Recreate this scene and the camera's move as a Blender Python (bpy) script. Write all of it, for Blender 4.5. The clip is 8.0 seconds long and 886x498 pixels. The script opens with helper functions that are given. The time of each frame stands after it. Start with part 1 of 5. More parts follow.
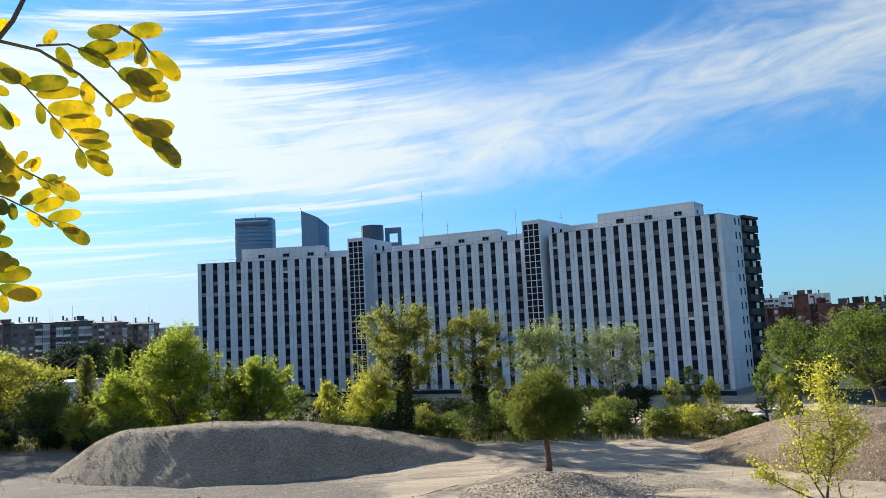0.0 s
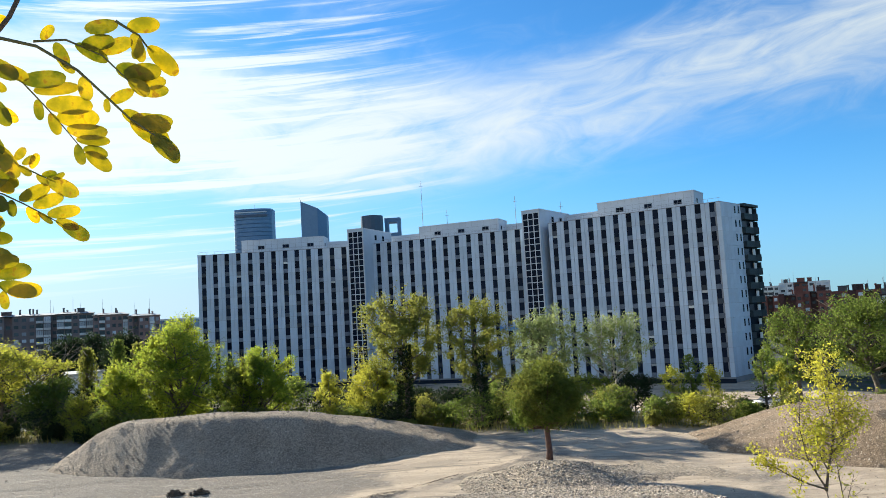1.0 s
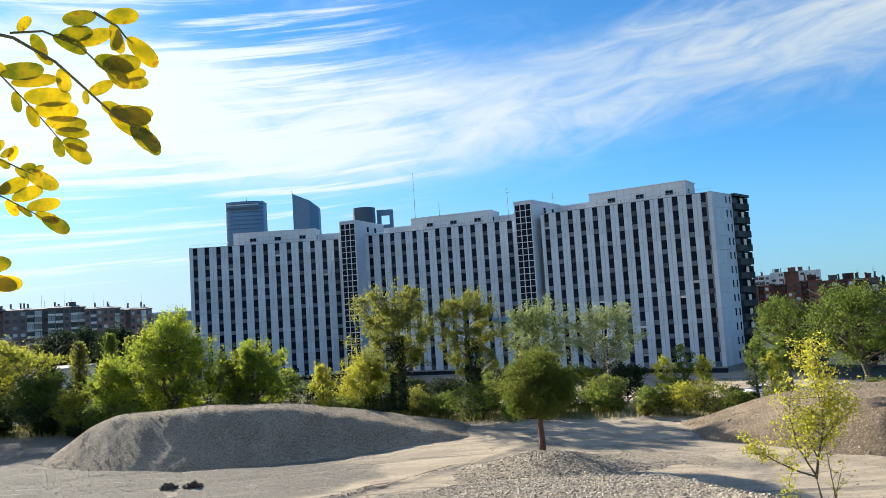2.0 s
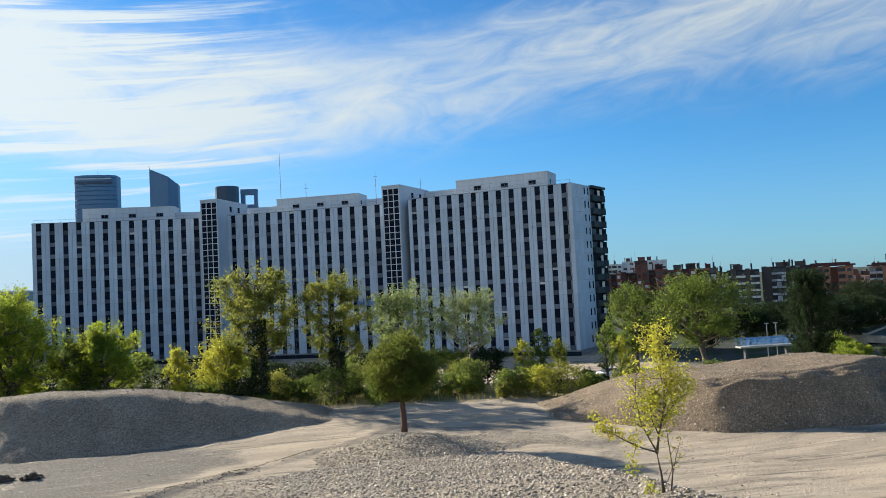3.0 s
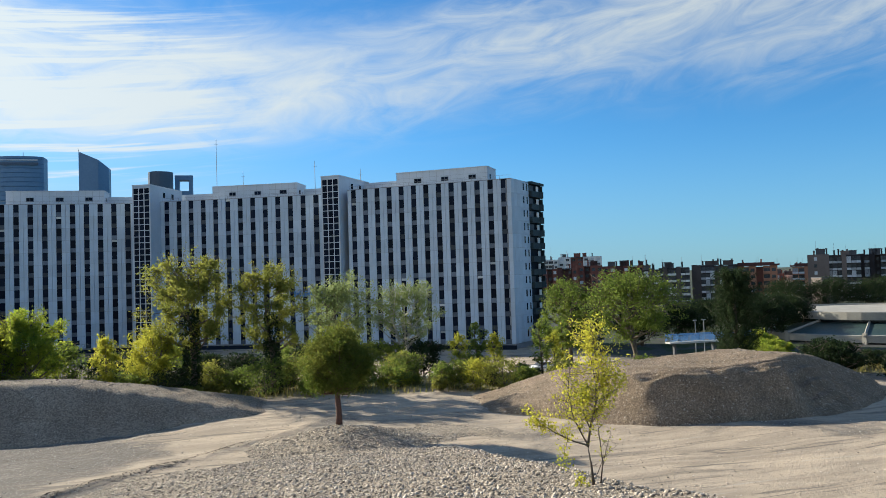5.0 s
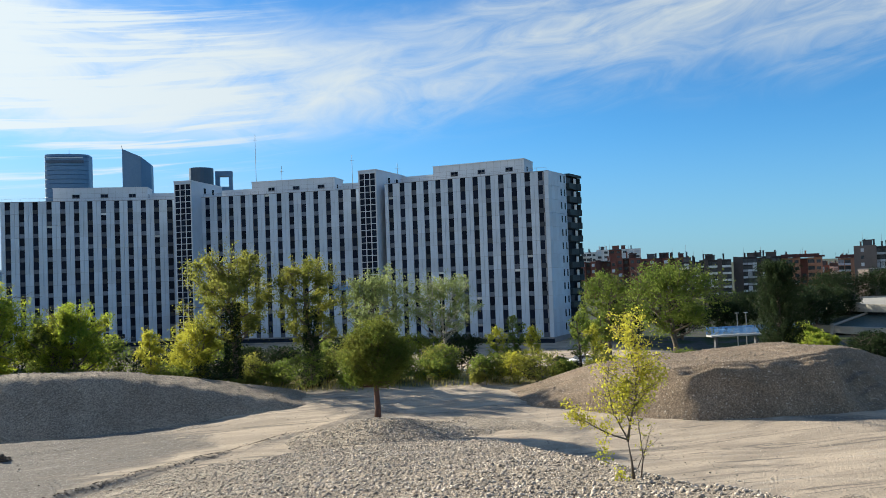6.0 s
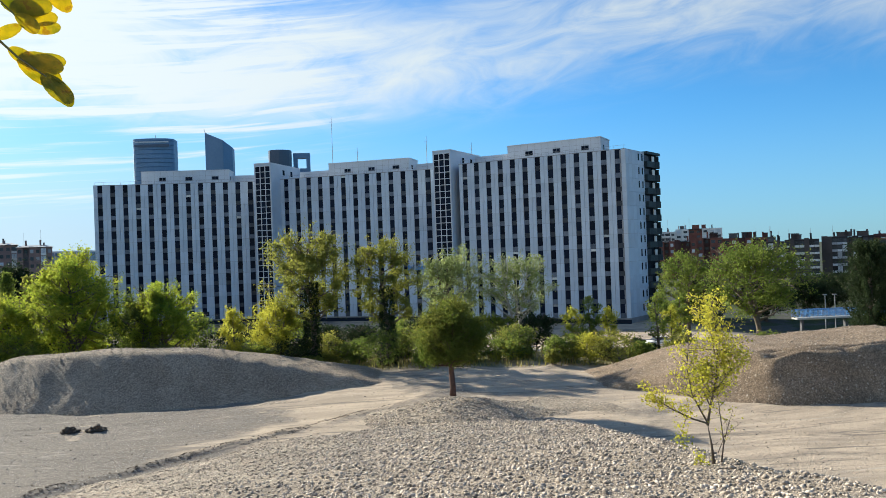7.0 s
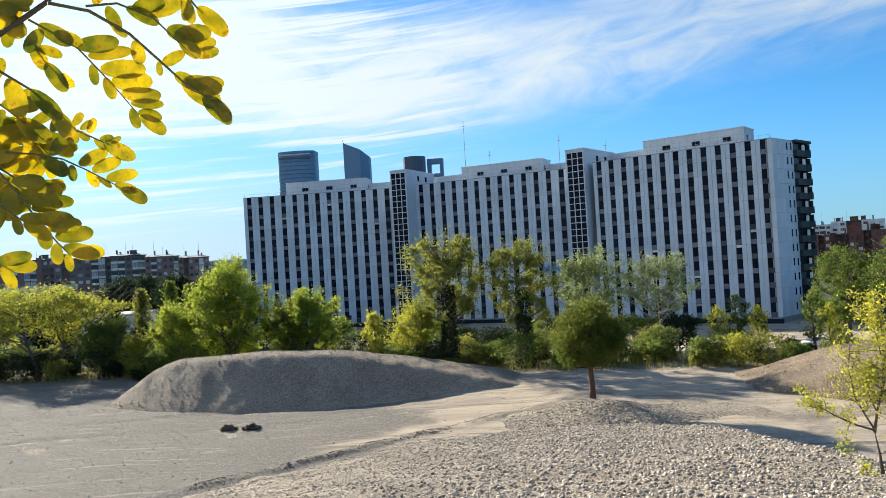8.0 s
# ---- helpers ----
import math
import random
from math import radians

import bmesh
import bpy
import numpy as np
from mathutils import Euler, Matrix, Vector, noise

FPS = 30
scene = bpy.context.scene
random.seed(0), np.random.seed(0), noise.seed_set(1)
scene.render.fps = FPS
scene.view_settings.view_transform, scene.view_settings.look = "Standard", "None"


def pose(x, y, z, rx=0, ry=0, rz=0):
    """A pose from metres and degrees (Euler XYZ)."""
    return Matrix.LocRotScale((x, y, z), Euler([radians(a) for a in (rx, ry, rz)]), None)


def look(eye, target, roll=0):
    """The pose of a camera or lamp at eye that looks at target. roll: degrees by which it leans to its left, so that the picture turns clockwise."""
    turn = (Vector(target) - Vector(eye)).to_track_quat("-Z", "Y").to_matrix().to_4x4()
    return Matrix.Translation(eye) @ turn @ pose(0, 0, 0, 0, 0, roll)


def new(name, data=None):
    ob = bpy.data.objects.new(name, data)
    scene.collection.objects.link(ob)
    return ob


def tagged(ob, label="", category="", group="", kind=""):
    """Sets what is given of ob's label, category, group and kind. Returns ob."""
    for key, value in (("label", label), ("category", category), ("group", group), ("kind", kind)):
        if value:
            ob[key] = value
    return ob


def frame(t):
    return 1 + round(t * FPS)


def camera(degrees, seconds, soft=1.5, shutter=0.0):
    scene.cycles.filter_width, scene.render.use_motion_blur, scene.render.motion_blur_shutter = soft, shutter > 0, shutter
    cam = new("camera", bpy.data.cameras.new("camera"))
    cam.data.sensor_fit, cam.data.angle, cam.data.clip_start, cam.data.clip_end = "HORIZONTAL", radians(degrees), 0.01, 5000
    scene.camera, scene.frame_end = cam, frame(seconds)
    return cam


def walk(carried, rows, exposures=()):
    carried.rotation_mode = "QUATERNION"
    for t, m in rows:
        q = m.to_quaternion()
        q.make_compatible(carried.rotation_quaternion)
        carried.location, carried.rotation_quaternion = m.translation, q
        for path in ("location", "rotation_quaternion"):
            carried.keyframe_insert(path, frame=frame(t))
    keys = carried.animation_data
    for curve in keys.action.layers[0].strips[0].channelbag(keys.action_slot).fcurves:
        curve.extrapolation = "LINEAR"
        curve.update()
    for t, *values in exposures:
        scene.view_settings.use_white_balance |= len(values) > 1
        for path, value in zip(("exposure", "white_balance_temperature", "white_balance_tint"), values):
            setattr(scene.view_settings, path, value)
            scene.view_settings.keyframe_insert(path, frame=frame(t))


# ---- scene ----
cam = camera(59.72, 8.0, soft=0.6)
EYE = 6.6
# seconds, sideways and upward shift of the eye (m), yaw, pitch, roll (degrees)
ROWS = [
    (0.0, 0.0, 0.0, 0.0, 5.87, 2.90),
    (0.5, 0.0, 0.002, -0.09, 5.57, 2.99),
    (1.0, 0.0, 0.004, 0.02, 5.12, 3.26),
    (1.2, 0.002, 0.004, 0.04, 4.94, 3.39),
    (2.3, 0.013, 0.001, -1.36, 4.07, 3.97),
    (2.5, 0.015, 0.0, -3.38, 3.64, 3.92),
    (3.0, 0.018, 0.0, -10.46, 2.71, 2.88),
    (3.5, 0.02, 0.002, -18.46, 1.83, 2.11),
    (4.0, 0.02, 0.004, -19.69, 1.69, 1.90),
    (4.5, 0.018, 0.008, -19.09, 1.72, 1.90),
    (5.0, 0.015, 0.012, -15.05, 1.98, 1.82),
    (5.2, 0.012, 0.014, -13.79, 2.02, 1.75),
    (6.3, 0.005, 0.022, -12.24, 1.06, 2.05),
    (6.5, 0.003, 0.023, -12.13, 0.55, 1.95),
    (7.0, 0.0, 0.024, -6.77, 0.29, 2.08),
    (7.5, -0.004, 0.024, 0.91, 0.71, 3.16),
    (8.0, -0.008, 0.024, 3.22, 0.91, 3.45),
]
walk(cam, [(t, pose(x, 0, EYE + z, 90 + pitch, roll, yaw)) for t, x, z, yaw, pitch, roll in ROWS],
     exposures=[(0.0, 1.08, 6350, 4), (1.2, 1.17, 6350, 4), (2.5, 1.15, 6350, 4), (3.0, 0.92, 6350, 4), (3.5, 0.66, 6350, 4), (4.5, 0.69, 6350, 4), (5.0, 0.92, 6350, 4), (5.2, 0.96, 6350, 4), (6.5, 0.97, 6350, 4), (7.0, 1.06, 6350, 4), (8.0, 1.12, 6350, 4)])

# ---- light ----
SUN_AZ, SUN_EL = -45.0, 25.0
SUN_DIR = Vector((math.sin(radians(SUN_AZ)) * math.cos(radians(SUN_EL)), math.cos(radians(SUN_AZ)) * math.cos(radians(SUN_EL)), math.sin(radians(SUN_EL))))
sun_data = bpy.data.lights.new("sun", "SUN")
sun_data.energy, sun_data.angle, sun_data.color = 4.8, radians(0.55), (1.0, 0.92, 0.80)
sun_lamp = new("sun", sun_data)
sun_lamp.matrix_world = look(SUN_DIR * 300, (0, 0, 0))


class Nodes:
    """Short hand for building a node tree."""

    def __init__(self, tree):
        self.tree = tree

    def node(self, kind, **settings):
        n = self.tree.nodes.new(kind)
        for k, v in settings.items():
            n.inputs[k.replace("_", " ")].default_value = v
        return n

    def join(self, a, b):
        self.tree.links.new(a, b)

    def put(self, value, socket):
        if isinstance(value, bpy.types.NodeSocket):
            self.join(value, socket)
        else:
            socket.default_value = value

    def math(self, op, a, b=0.0, c=0.0, clamp=False):
        n = self.tree.nodes.new("ShaderNodeMath")
        n.operation, n.use_clamp = op, clamp
        for v, s in zip((a, b, c), n.inputs):
            self.put(v, s)
        return n.outputs[0]

    def span(self, value, lo, hi, a=0.0, b=1.0):
        n = self.tree.nodes.new("ShaderNodeMapRange")
        n.interpolation_type = "SMOOTHSTEP"
        for v, s in zip((value, lo, hi, a, b), n.inputs):
            self.put(v, s)
        return n.outputs[0]

    def mix(self, fac, a, b):
        n = self.tree.nodes.new("ShaderNodeMix")
        n.data_type = "RGBA"
        self.put(fac, n.inputs[0])
        for v, s in ((a, n.inputs[6]), (b, n.inputs[7])):
            self.put((*v, 1) if isinstance(v, tuple) and len(v) == 3 else v, s)
        return n.outputs[2]

    def noise(self, vector, scale, detail=4.0, rough=0.55, stretch=None, distortion=0.0):
        if stretch:
            mp = self.tree.nodes.new("ShaderNodeMapping")
            mp.inputs["Scale"].default_value = stretch
            self.join(vector, mp.inputs["Vector"])
            vector = mp.outputs[0]
        n = self.tree.nodes.new("ShaderNodeTexNoise")
        n.inputs["Scale"].default_value, n.inputs["Detail"].default_value = scale, detail
        n.inputs["Roughness"].default_value, n.inputs["Distortion"].default_value = rough, distortion
        self.join(vector, n.inputs["Vector"])
        return n.outputs[0]


def make_world():
    world = bpy.data.worlds.new("sky")
    scene.world = world
    world.use_nodes = True
    k = Nodes(world.node_tree)
    world.node_tree.nodes.clear()
    sky = k.node("ShaderNodeTexSky")
    sky.sky_type, sky.sun_disc = "NISHITA", False
    sky.sun_elevation, sky.sun_rotation = radians(SUN_EL), radians(SUN_AZ)
    sky.altitude, sky.air_density, sky.dust_density, sky.ozone_density = 650, 1.0, 0.35, 2.2
    coord = k.node("ShaderNodeTexCoord").outputs["Generated"]
    sep = k.node("ShaderNodeSeparateXYZ")
    k.join(coord, sep.inputs[0])
    x, y, z = sep.outputs
    az = k.math("MULTIPLY", k.math("ARCTAN2", x, y), 57.2958)
    el = k.math("MULTIPLY", k.math("ARCSINE", z), 57.2958)
    comb = k.node("ShaderNodeCombineXYZ")
    # wisps run slightly upwards to the right, drawn out sideways
    tilt = k.math("SUBTRACT", el, k.math("MULTIPLY", az, k.math("ADD", 0.11, k.math("MULTIPLY", az, 0.001))))
    k.put(k.math("MULTIPLY", az, 0.05), comb.inputs[0])
    k.put(k.math("MULTIPLY", tilt, 0.22), comb.inputs[1])
    wisp = comb.outputs[0]
    big = k.noise(wisp, 0.75, 3.0, 0.5, distortion=0.6)
    fine = k.noise(wisp, 1.9, 7.0, 0.60, stretch=(1.3, 1.0, 1.0), distortion=1.5)
    streak = k.noise(wisp, 3.2, 5.0, 0.6, stretch=(0.35, 2.2, 1.0), distortion=0.4)
    texture = k.math("ADD", k.math("MULTIPLY", k.math("SUBTRACT", big, 0.5), 1.3), k.math("MULTIPLY", k.math("SUBTRACT", fine, 0.5), 1.25))
    # the broad cirrus bank: thick towards the sun, thinning and rising away from it
    low = k.span(az, -8.0, 30.0, 9.8, 12.4)
    high = k.math("ADD", k.span(az, -24.0, -4.0, 19.6, 17.4), k.span(az, 4.0, 30.0, 0.0, 4.6))
    soft = k.span(az, -20.0, 30.0, 2.3, 4.0)
    bank = k.math("MULTIPLY", k.span(el, k.math("SUBTRACT", low, soft), k.math("ADD", low, soft)),
                  k.span(el, k.math("SUBTRACT", high, soft), k.math("ADD", high, 3.2), 1.0, 0.0))
    thick = k.span(az, -14.0, 30.0, 0.90, 0.60)
    cover = k.math("ADD", k.math("MULTIPLY", bank, thick), k.math("MULTIPLY", texture, k.math("ADD", 0.12, k.math("MULTIPLY", bank, 0.84))))
    # low thin streaks towards the sun, faint veil high up
    veil = k.math("MULTIPLY", k.span(streak, 0.46, 0.70), k.math("MULTIPLY", k.span(az, 6.0, -12.0), k.span(el, 1.0, 5.0)))
    upper = k.math("MULTIPLY", k.span(el, 17.0, 22.0), k.span(k.math("ADD", k.math("MULTIPLY", big, 0.7), k.math("MULTIPLY", fine, 0.3)), 0.40, 0.72))
    cover = k.math("ADD", cover, k.math("ADD", k.math("MULTIPLY", veil, 0.8), k.math("MULTIPLY", upper, 0.42)))
    cover = k.math("MULTIPLY", k.span(cover, 0.02, 1.08), k.span(el, -0.5, 3.0))
    haze = k.math("MULTIPLY", k.span(el, k.span(az, 30.0, -25.0, 11.0, 14.0), k.span(az, 30.0, -25.0, 0.0, 1.5)), k.span(az, 50.0, -25.0, 0.45, 1.1))
    bright = k.span(az, -40.0, 40.0, 7.0, 5.0)
    white = k.node("ShaderNodeCombineColor")
    for s, v in zip(white.inputs, (0.93, 1.0, 1.07)):
        k.put(k.math("MULTIPLY", bright, v), s)
    deep = k.tree.nodes.new("ShaderNodeMix")
    deep.data_type, deep.blend_type = "RGBA", "MULTIPLY"
    deep.inputs[0].default_value = 1.0
    k.join(sky.outputs[0], deep.inputs[6])
    deep.inputs[7].default_value = (0.38, 0.80, 1.15, 1)
    tone = k.mix(k.span(az, -45.0, 25.0), (5.1, 6.1, 7.0), (2.25, 3.2, 4.95))
    hazy = k.mix(k.math("MULTIPLY", haze, 0.85), deep.outputs[2], tone)
    out = k.mix(cover, hazy, white.outputs[0])
    back = k.node("ShaderNodeBackground", Strength=0.07)
    k.join(out, back.inputs[0])
    final = k.node("ShaderNodeOutputWorld")
    k.join(back.outputs[0], final.inputs[0])


make_world()


# ---- materials ----
def material(name, colour, other=None, rough=0.85, scale=3.0, fine=40.0, bump=0.0, metal=0.0, contrast=(0.35, 0.65), spots=None, by_object=0.0, by_island=0.0, specular=0.4, bump_scale=None, stones=0.0):
    """Two colours mixed by noise at two sizes, with roughness, grain and relief; spots: a third colour in small flecks."""
    m = bpy.data.materials.new(name)
    m.use_nodes = True
    k = Nodes(m.node_tree)
    bsdf = m.node_tree.nodes["Principled BSDF"]
    pos = k.node("ShaderNodeNewGeometry").outputs["Position"]
    other = other or tuple(c * 0.75 for c in colour)
    large = k.span(k.noise(pos, scale, 5.0, 0.6), contrast[0], contrast[1])
    small = k.noise(pos, fine, 3.0, 0.6)
    fac = k.math("ADD", k.math("MULTIPLY", large, 0.65), k.math("MULTIPLY", k.span(small, 0.3, 0.7), 0.35))
    col = k.mix(fac, colour, other)
    if spots:
        col = k.mix(k.span(k.noise(pos, fine * 0.6, 2.0, 0.5), 0.62, 0.70), col, spots)
    relief = k.math("ADD", k.math("MULTIPLY", large, 0.4), small)
    if stones:
        # broken stones of two sizes packed side by side
        for size, share in ((stones, 0.34), (stones * 2.7, 0.22)):
            cell = k.node("ShaderNodeTexVoronoi", Scale=size, Randomness=1.0)
            k.join(pos, cell.inputs["Vector"])
            bw = k.node("ShaderNodeRGBToBW")
            k.join(cell.outputs["Color"], bw.inputs[0])
            shade = k.node("ShaderNodeHueSaturation")
            k.put(k.span(bw.outputs[0], 0.15, 0.85, 1 - share, 1 + share), shade.inputs["Value"])
            k.join(col, shade.inputs["Color"])
            col = shade.outputs[0]
            relief = k.math("ADD", relief, k.math("MULTIPLY", k.span(cell.outputs["Distance"], 0.6, 0.05), 1.4 * share / 0.45))
    if by_object or by_island:
        rnd = k.node("ShaderNodeObjectInfo").outputs["Random"] if by_object else k.node("ShaderNodeNewGeometry").outputs["Random Per Island"]
        amount = by_object or by_island
        hsv = k.node("ShaderNodeHueSaturation")
        k.put(k.span(rnd, 0.0, 1.0, 1 - amount, 1 + amount), hsv.inputs["Value"])
        k.join(col, hsv.inputs["Color"])
        col = hsv.outputs[0]
    k.join(col, bsdf.inputs["Base Color"])
    k.put(k.span(small, 0.2, 0.8, max(rough - 0.12, 0.02), min(rough + 0.1, 1.0)), bsdf.inputs["Roughness"])
    bsdf.inputs["Metallic"].default_value = metal
    bsdf.inputs["Specular IOR Level"].default_value = specular
    if bump:
        b = k.node("ShaderNodeBump", Strength=min(1.0, bump), Distance=0.05 if bump_scale is None else bump_scale)
        k.join(relief, b.inputs["Height"])
        k.join(b.outputs[0], bsdf.inputs["Normal"])
    return m


def leaf_material(name, colour, other, light=0.56, gloss=0.75, single=False):
    """Thin leaves: each leaf its own shade between two colours, light shining through."""
    m = bpy.data.materials.new(name)
    m.use_nodes = True
    k = Nodes(m.node_tree)
    nodes = m.node_tree.nodes
    bsdf = nodes["Principled BSDF"]
    geo = k.node("ShaderNodeNewGeometry")
    patch = k.noise(geo.outputs["Position"], 0.7, 2.0, 0.5)
    each = k.node("ShaderNodeObjectInfo").outputs["Random"] if single else geo.outputs["Random Per Island"]
    if single:
        patch = k.noise(geo.outputs["Position"], 55.0, 4.0, 0.6)
    fac = k.math("ADD", k.math("MULTIPLY", each, 0.6), k.span(patch, 0.3, 0.7, -0.1, 0.5))
    col = k.mix(fac, colour, other)
    if single:
        col = k.mix(k.math("MULTIPLY", k.span(k.noise(geo.outputs["Position"], 110.0, 3.0, 0.6), 0.58, 0.70), 0.6), col, (0.24, 0.13, 0.04))
    k.join(col, bsdf.inputs["Base Color"])
    bsdf.inputs["Roughness"].default_value = gloss
    bsdf.inputs["Specular IOR Level"].default_value = 0.35 if single else 0.08
    trans = k.node("ShaderNodeBsdfTranslucent")
    bright = k.node("ShaderNodeHueSaturation", Value=1.75 if single else 2.0, Saturation=1.05)
    k.join(col, bright.inputs["Color"])
    k.join(bright.outputs[0], trans.inputs[0])
    mixed = k.node("ShaderNodeMixShader")
    mixed.inputs[0].default_value = light
    k.join(bsdf.outputs[0], mixed.inputs[1])
    k.join(trans.outputs[0], mixed.inputs[2])
    k.join(mixed.outputs[0], nodes["Material Output"].inputs[0])
    return m


def ground_material():
    """Trodden pale dirt with greyer gravelly patches, wheel ruts and pebbles; dry grass on the lower land beyond."""
    m = bpy.data.materials.new("dirt")
    m.use_nodes = True
    k = Nodes(m.node_tree)
    bsdf = m.node_tree.nodes["Principled BSDF"]
    pos = k.node("ShaderNodeNewGeometry").outputs["Position"]
    patch = k.noise(pos, 0.16, 5.0, 0.6, distortion=0.8)
    drag = k.noise(pos, 0.55, 5.0, 0.65, stretch=(0.35, 1.6, 1.0), distortion=0.7)
    grain = k.noise(pos, 9.0, 4.0, 0.7)
    pebble = k.node("ShaderNodeTexVoronoi", Scale=13.0)
    k.join(pos, pebble.inputs["Vector"])
    dirt = k.mix(k.span(drag, 0.35, 0.65), (0.53, 0.415, 0.30), (0.36, 0.285, 0.21))
    grey = k.mix(k.span(grain, 0.3, 0.7), (0.25, 0.213, 0.175), (0.125, 0.104, 0.084))
    sep = k.node("ShaderNodeSeparateXYZ")
    k.join(pos, sep.inputs[0])
    west = k.span(k.math("ADD", sep.outputs[0], k.math("MULTIPLY", drag, 7.0)), 2.0, -7.0, -0.06, 0.24)
    col = k.mix(k.span(k.math("ADD", patch, west), 0.44, 0.60), dirt, grey)
    col = k.mix(k.math("MULTIPLY", k.span(grain, 0.52, 0.75), 0.7), col, (0.20, 0.165, 0.13))
    scrape = k.noise(pos, 0.55, 7.0, 0.68, stretch=(0.2, 2.0, 1.0), distortion=1.6)
    col = k.mix(k.math("MULTIPLY", k.span(scrape, 0.55, 0.63), 0.85), col, (0.20, 0.165, 0.13))
    col = k.mix(k.math("MULTIPLY", k.span(scrape, 0.42, 0.34), 0.4), col, (0.52, 0.46, 0.38))
    white = k.math("MULTIPLY", k.span(pebble.outputs["Distance"], 0.25, 0.14), k.span(k.math("ADD", patch, west), 0.42, 0.62, 0.2, 0.85))
    col = k.mix(white, col, (0.62, 0.59, 0.54))
    edge = k.math("ADD", sep.outputs[1], k.math("MULTIPLY", sep.outputs[0], 0.2))
    grass = k.mix(k.span(k.noise(pos, 0.6, 5.0, 0.65), 0.38, 0.62), (0.30, 0.24, 0.14), (0.10, 0.11, 0.045))
    wild = k.math("MULTIPLY", k.span(k.math("ADD", edge, k.math("MULTIPLY", patch, 6.0)), 47.5, 49.5), k.span(edge, 112.0, 104.0))
    col = k.mix(wild, col, grass)
    # park lawn and asphalt beyond both ends of the block
    side = k.math("MULTIPLY", k.span(k.math("ABSOLUTE", k.math("SUBTRACT", sep.outputs[0], 5.0)), 58.0, 66.0), k.span(edge, 84.0, 92.0))
    col = k.mix(side, col, k.mix(k.span(patch, 0.42, 0.58), (0.045, 0.06, 0.022), (0.07, 0.068, 0.064)))
    k.join(col, bsdf.inputs["Base Color"])
    bsdf.inputs["Roughness"].default_value = 0.95
    bsdf.inputs["Specular IOR Level"].default_value = 0.2
    b = k.node("ShaderNodeBump", Strength=0.9, Distance=0.075)
    relief = k.math("ADD", k.math("ADD", k.math("ADD", drag, k.math("MULTIPLY", scrape, 0.6)), k.math("MULTIPLY", grain, 0.9)), k.math("MULTIPLY", white, 0.5))
    k.join(relief, b.inputs["Height"])
    k.join(b.outputs[0], bsdf.inputs["Normal"])
    return m


DIRT = ground_material()
GRAVEL = material("gravel", (0.36, 0.285, 0.212), (0.235, 0.183, 0.135), 0.95, 0.5, 22.0, 0.7, spots=(0.48, 0.40, 0.31), specular=0.2, bump_scale=0.03, stones=20.0)
EARTH = material("heap_earth", (0.285, 0.21, 0.145), (0.18, 0.132, 0.09), 0.95, 0.8, 18.0, 0.7, spots=(0.46, 0.385, 0.30), specular=0.15, bump_scale=0.03, stones=22.0)
BANK = material("bank_gravel", (0.40, 0.325, 0.245), (0.25, 0.20, 0.15), 0.95, 0.6, 24.0, 0.8, spots=(0.52, 0.46, 0.385), specular=0.2, bump_scale=0.035, stones=17.0)
STONE = material("stone", (0.50, 0.42, 0.335), (0.29, 0.238, 0.188), 0.9, 9.0, 60.0, 0.4, by_island=0.5, specular=0.25, bump_scale=0.01)
STONE_PART = material("loose_stone", (0.50, 0.42, 0.335), (0.29, 0.238, 0.188), 0.9, 9.0, 60.0, 0.4, by_object=0.5, specular=0.25, bump_scale=0.01)
PEBBLE = material("pebble", (0.39, 0.32, 0.245), (0.25, 0.20, 0.155), 0.92, 9.0, 60.0, 0.3, by_island=0.35, specular=0.2, bump_scale=0.01)
CLOD = material("dark_earth", (0.15, 0.115, 0.085), (0.085, 0.065, 0.048), 0.95, 6.0, 40.0, 0.6)
PANEL = material("cladding_panel", (0.50, 0.565, 0.645), (0.435, 0.495, 0.565), 0.6, 0.35, 4.0, 0.05, by_object=0.06)
CORE = material("joint_concrete", (0.30, 0.30, 0.31), (0.24, 0.24, 0.25), 0.9, 0.4, 5.0)
ROOFWALL = material("penthouse_cladding", (0.55, 0.585, 0.63), (0.48, 0.51, 0.55), 0.7, 0.3, 4.0)
WINDOW = material("dark_glazing", (0.004, 0.008, 0.019), (0.008, 0.013, 0.026), 0.22, 0.4, 3.0, by_object=0.4, specular=0.06)
SPANDREL = material("spandrel_panel", (0.105, 0.122, 0.15), (0.06, 0.072, 0.094), 0.6, 0.5, 4.0, by_object=0.7)
SHUTTER = material("pale_shutter", (0.50, 0.50, 0.48), (0.42, 0.42, 0.40), 0.7, 0.5, 5.0, by_object=0.35)
MULLION = material("mullion", (0.56, 0.58, 0.62), (0.46, 0.48, 0.52), 0.5, 1.0, 9.0)
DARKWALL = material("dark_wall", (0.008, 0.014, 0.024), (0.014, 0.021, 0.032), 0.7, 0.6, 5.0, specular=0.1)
METAL = material("grey_metal", (0.30, 0.31, 0.32), (0.22, 0.22, 0.23), 0.45, 2.0, 20.0, metal=0.8)
BRICK_DARK = material("dark_brown_brick", (0.22, 0.165, 0.155), (0.165, 0.125, 0.118), 0.9, 0.25, 2.5)
BRICK_BROWN = material("red_brown_brick", (0.28, 0.18, 0.16), (0.215, 0.138, 0.122), 0.9, 0.25, 2.5)
# dark brick taken down to near-black: deep facade shade is in this colour
BRICK_SHADED = material("shaded_dark_brick", (0.045, 0.036, 0.036), (0.03, 0.024, 0.025), 0.9, 0.25, 2.5)
BRICK_RED = material("red_brick", (0.20, 0.076, 0.057), (0.15, 0.058, 0.044), 0.9, 0.25, 2.5)
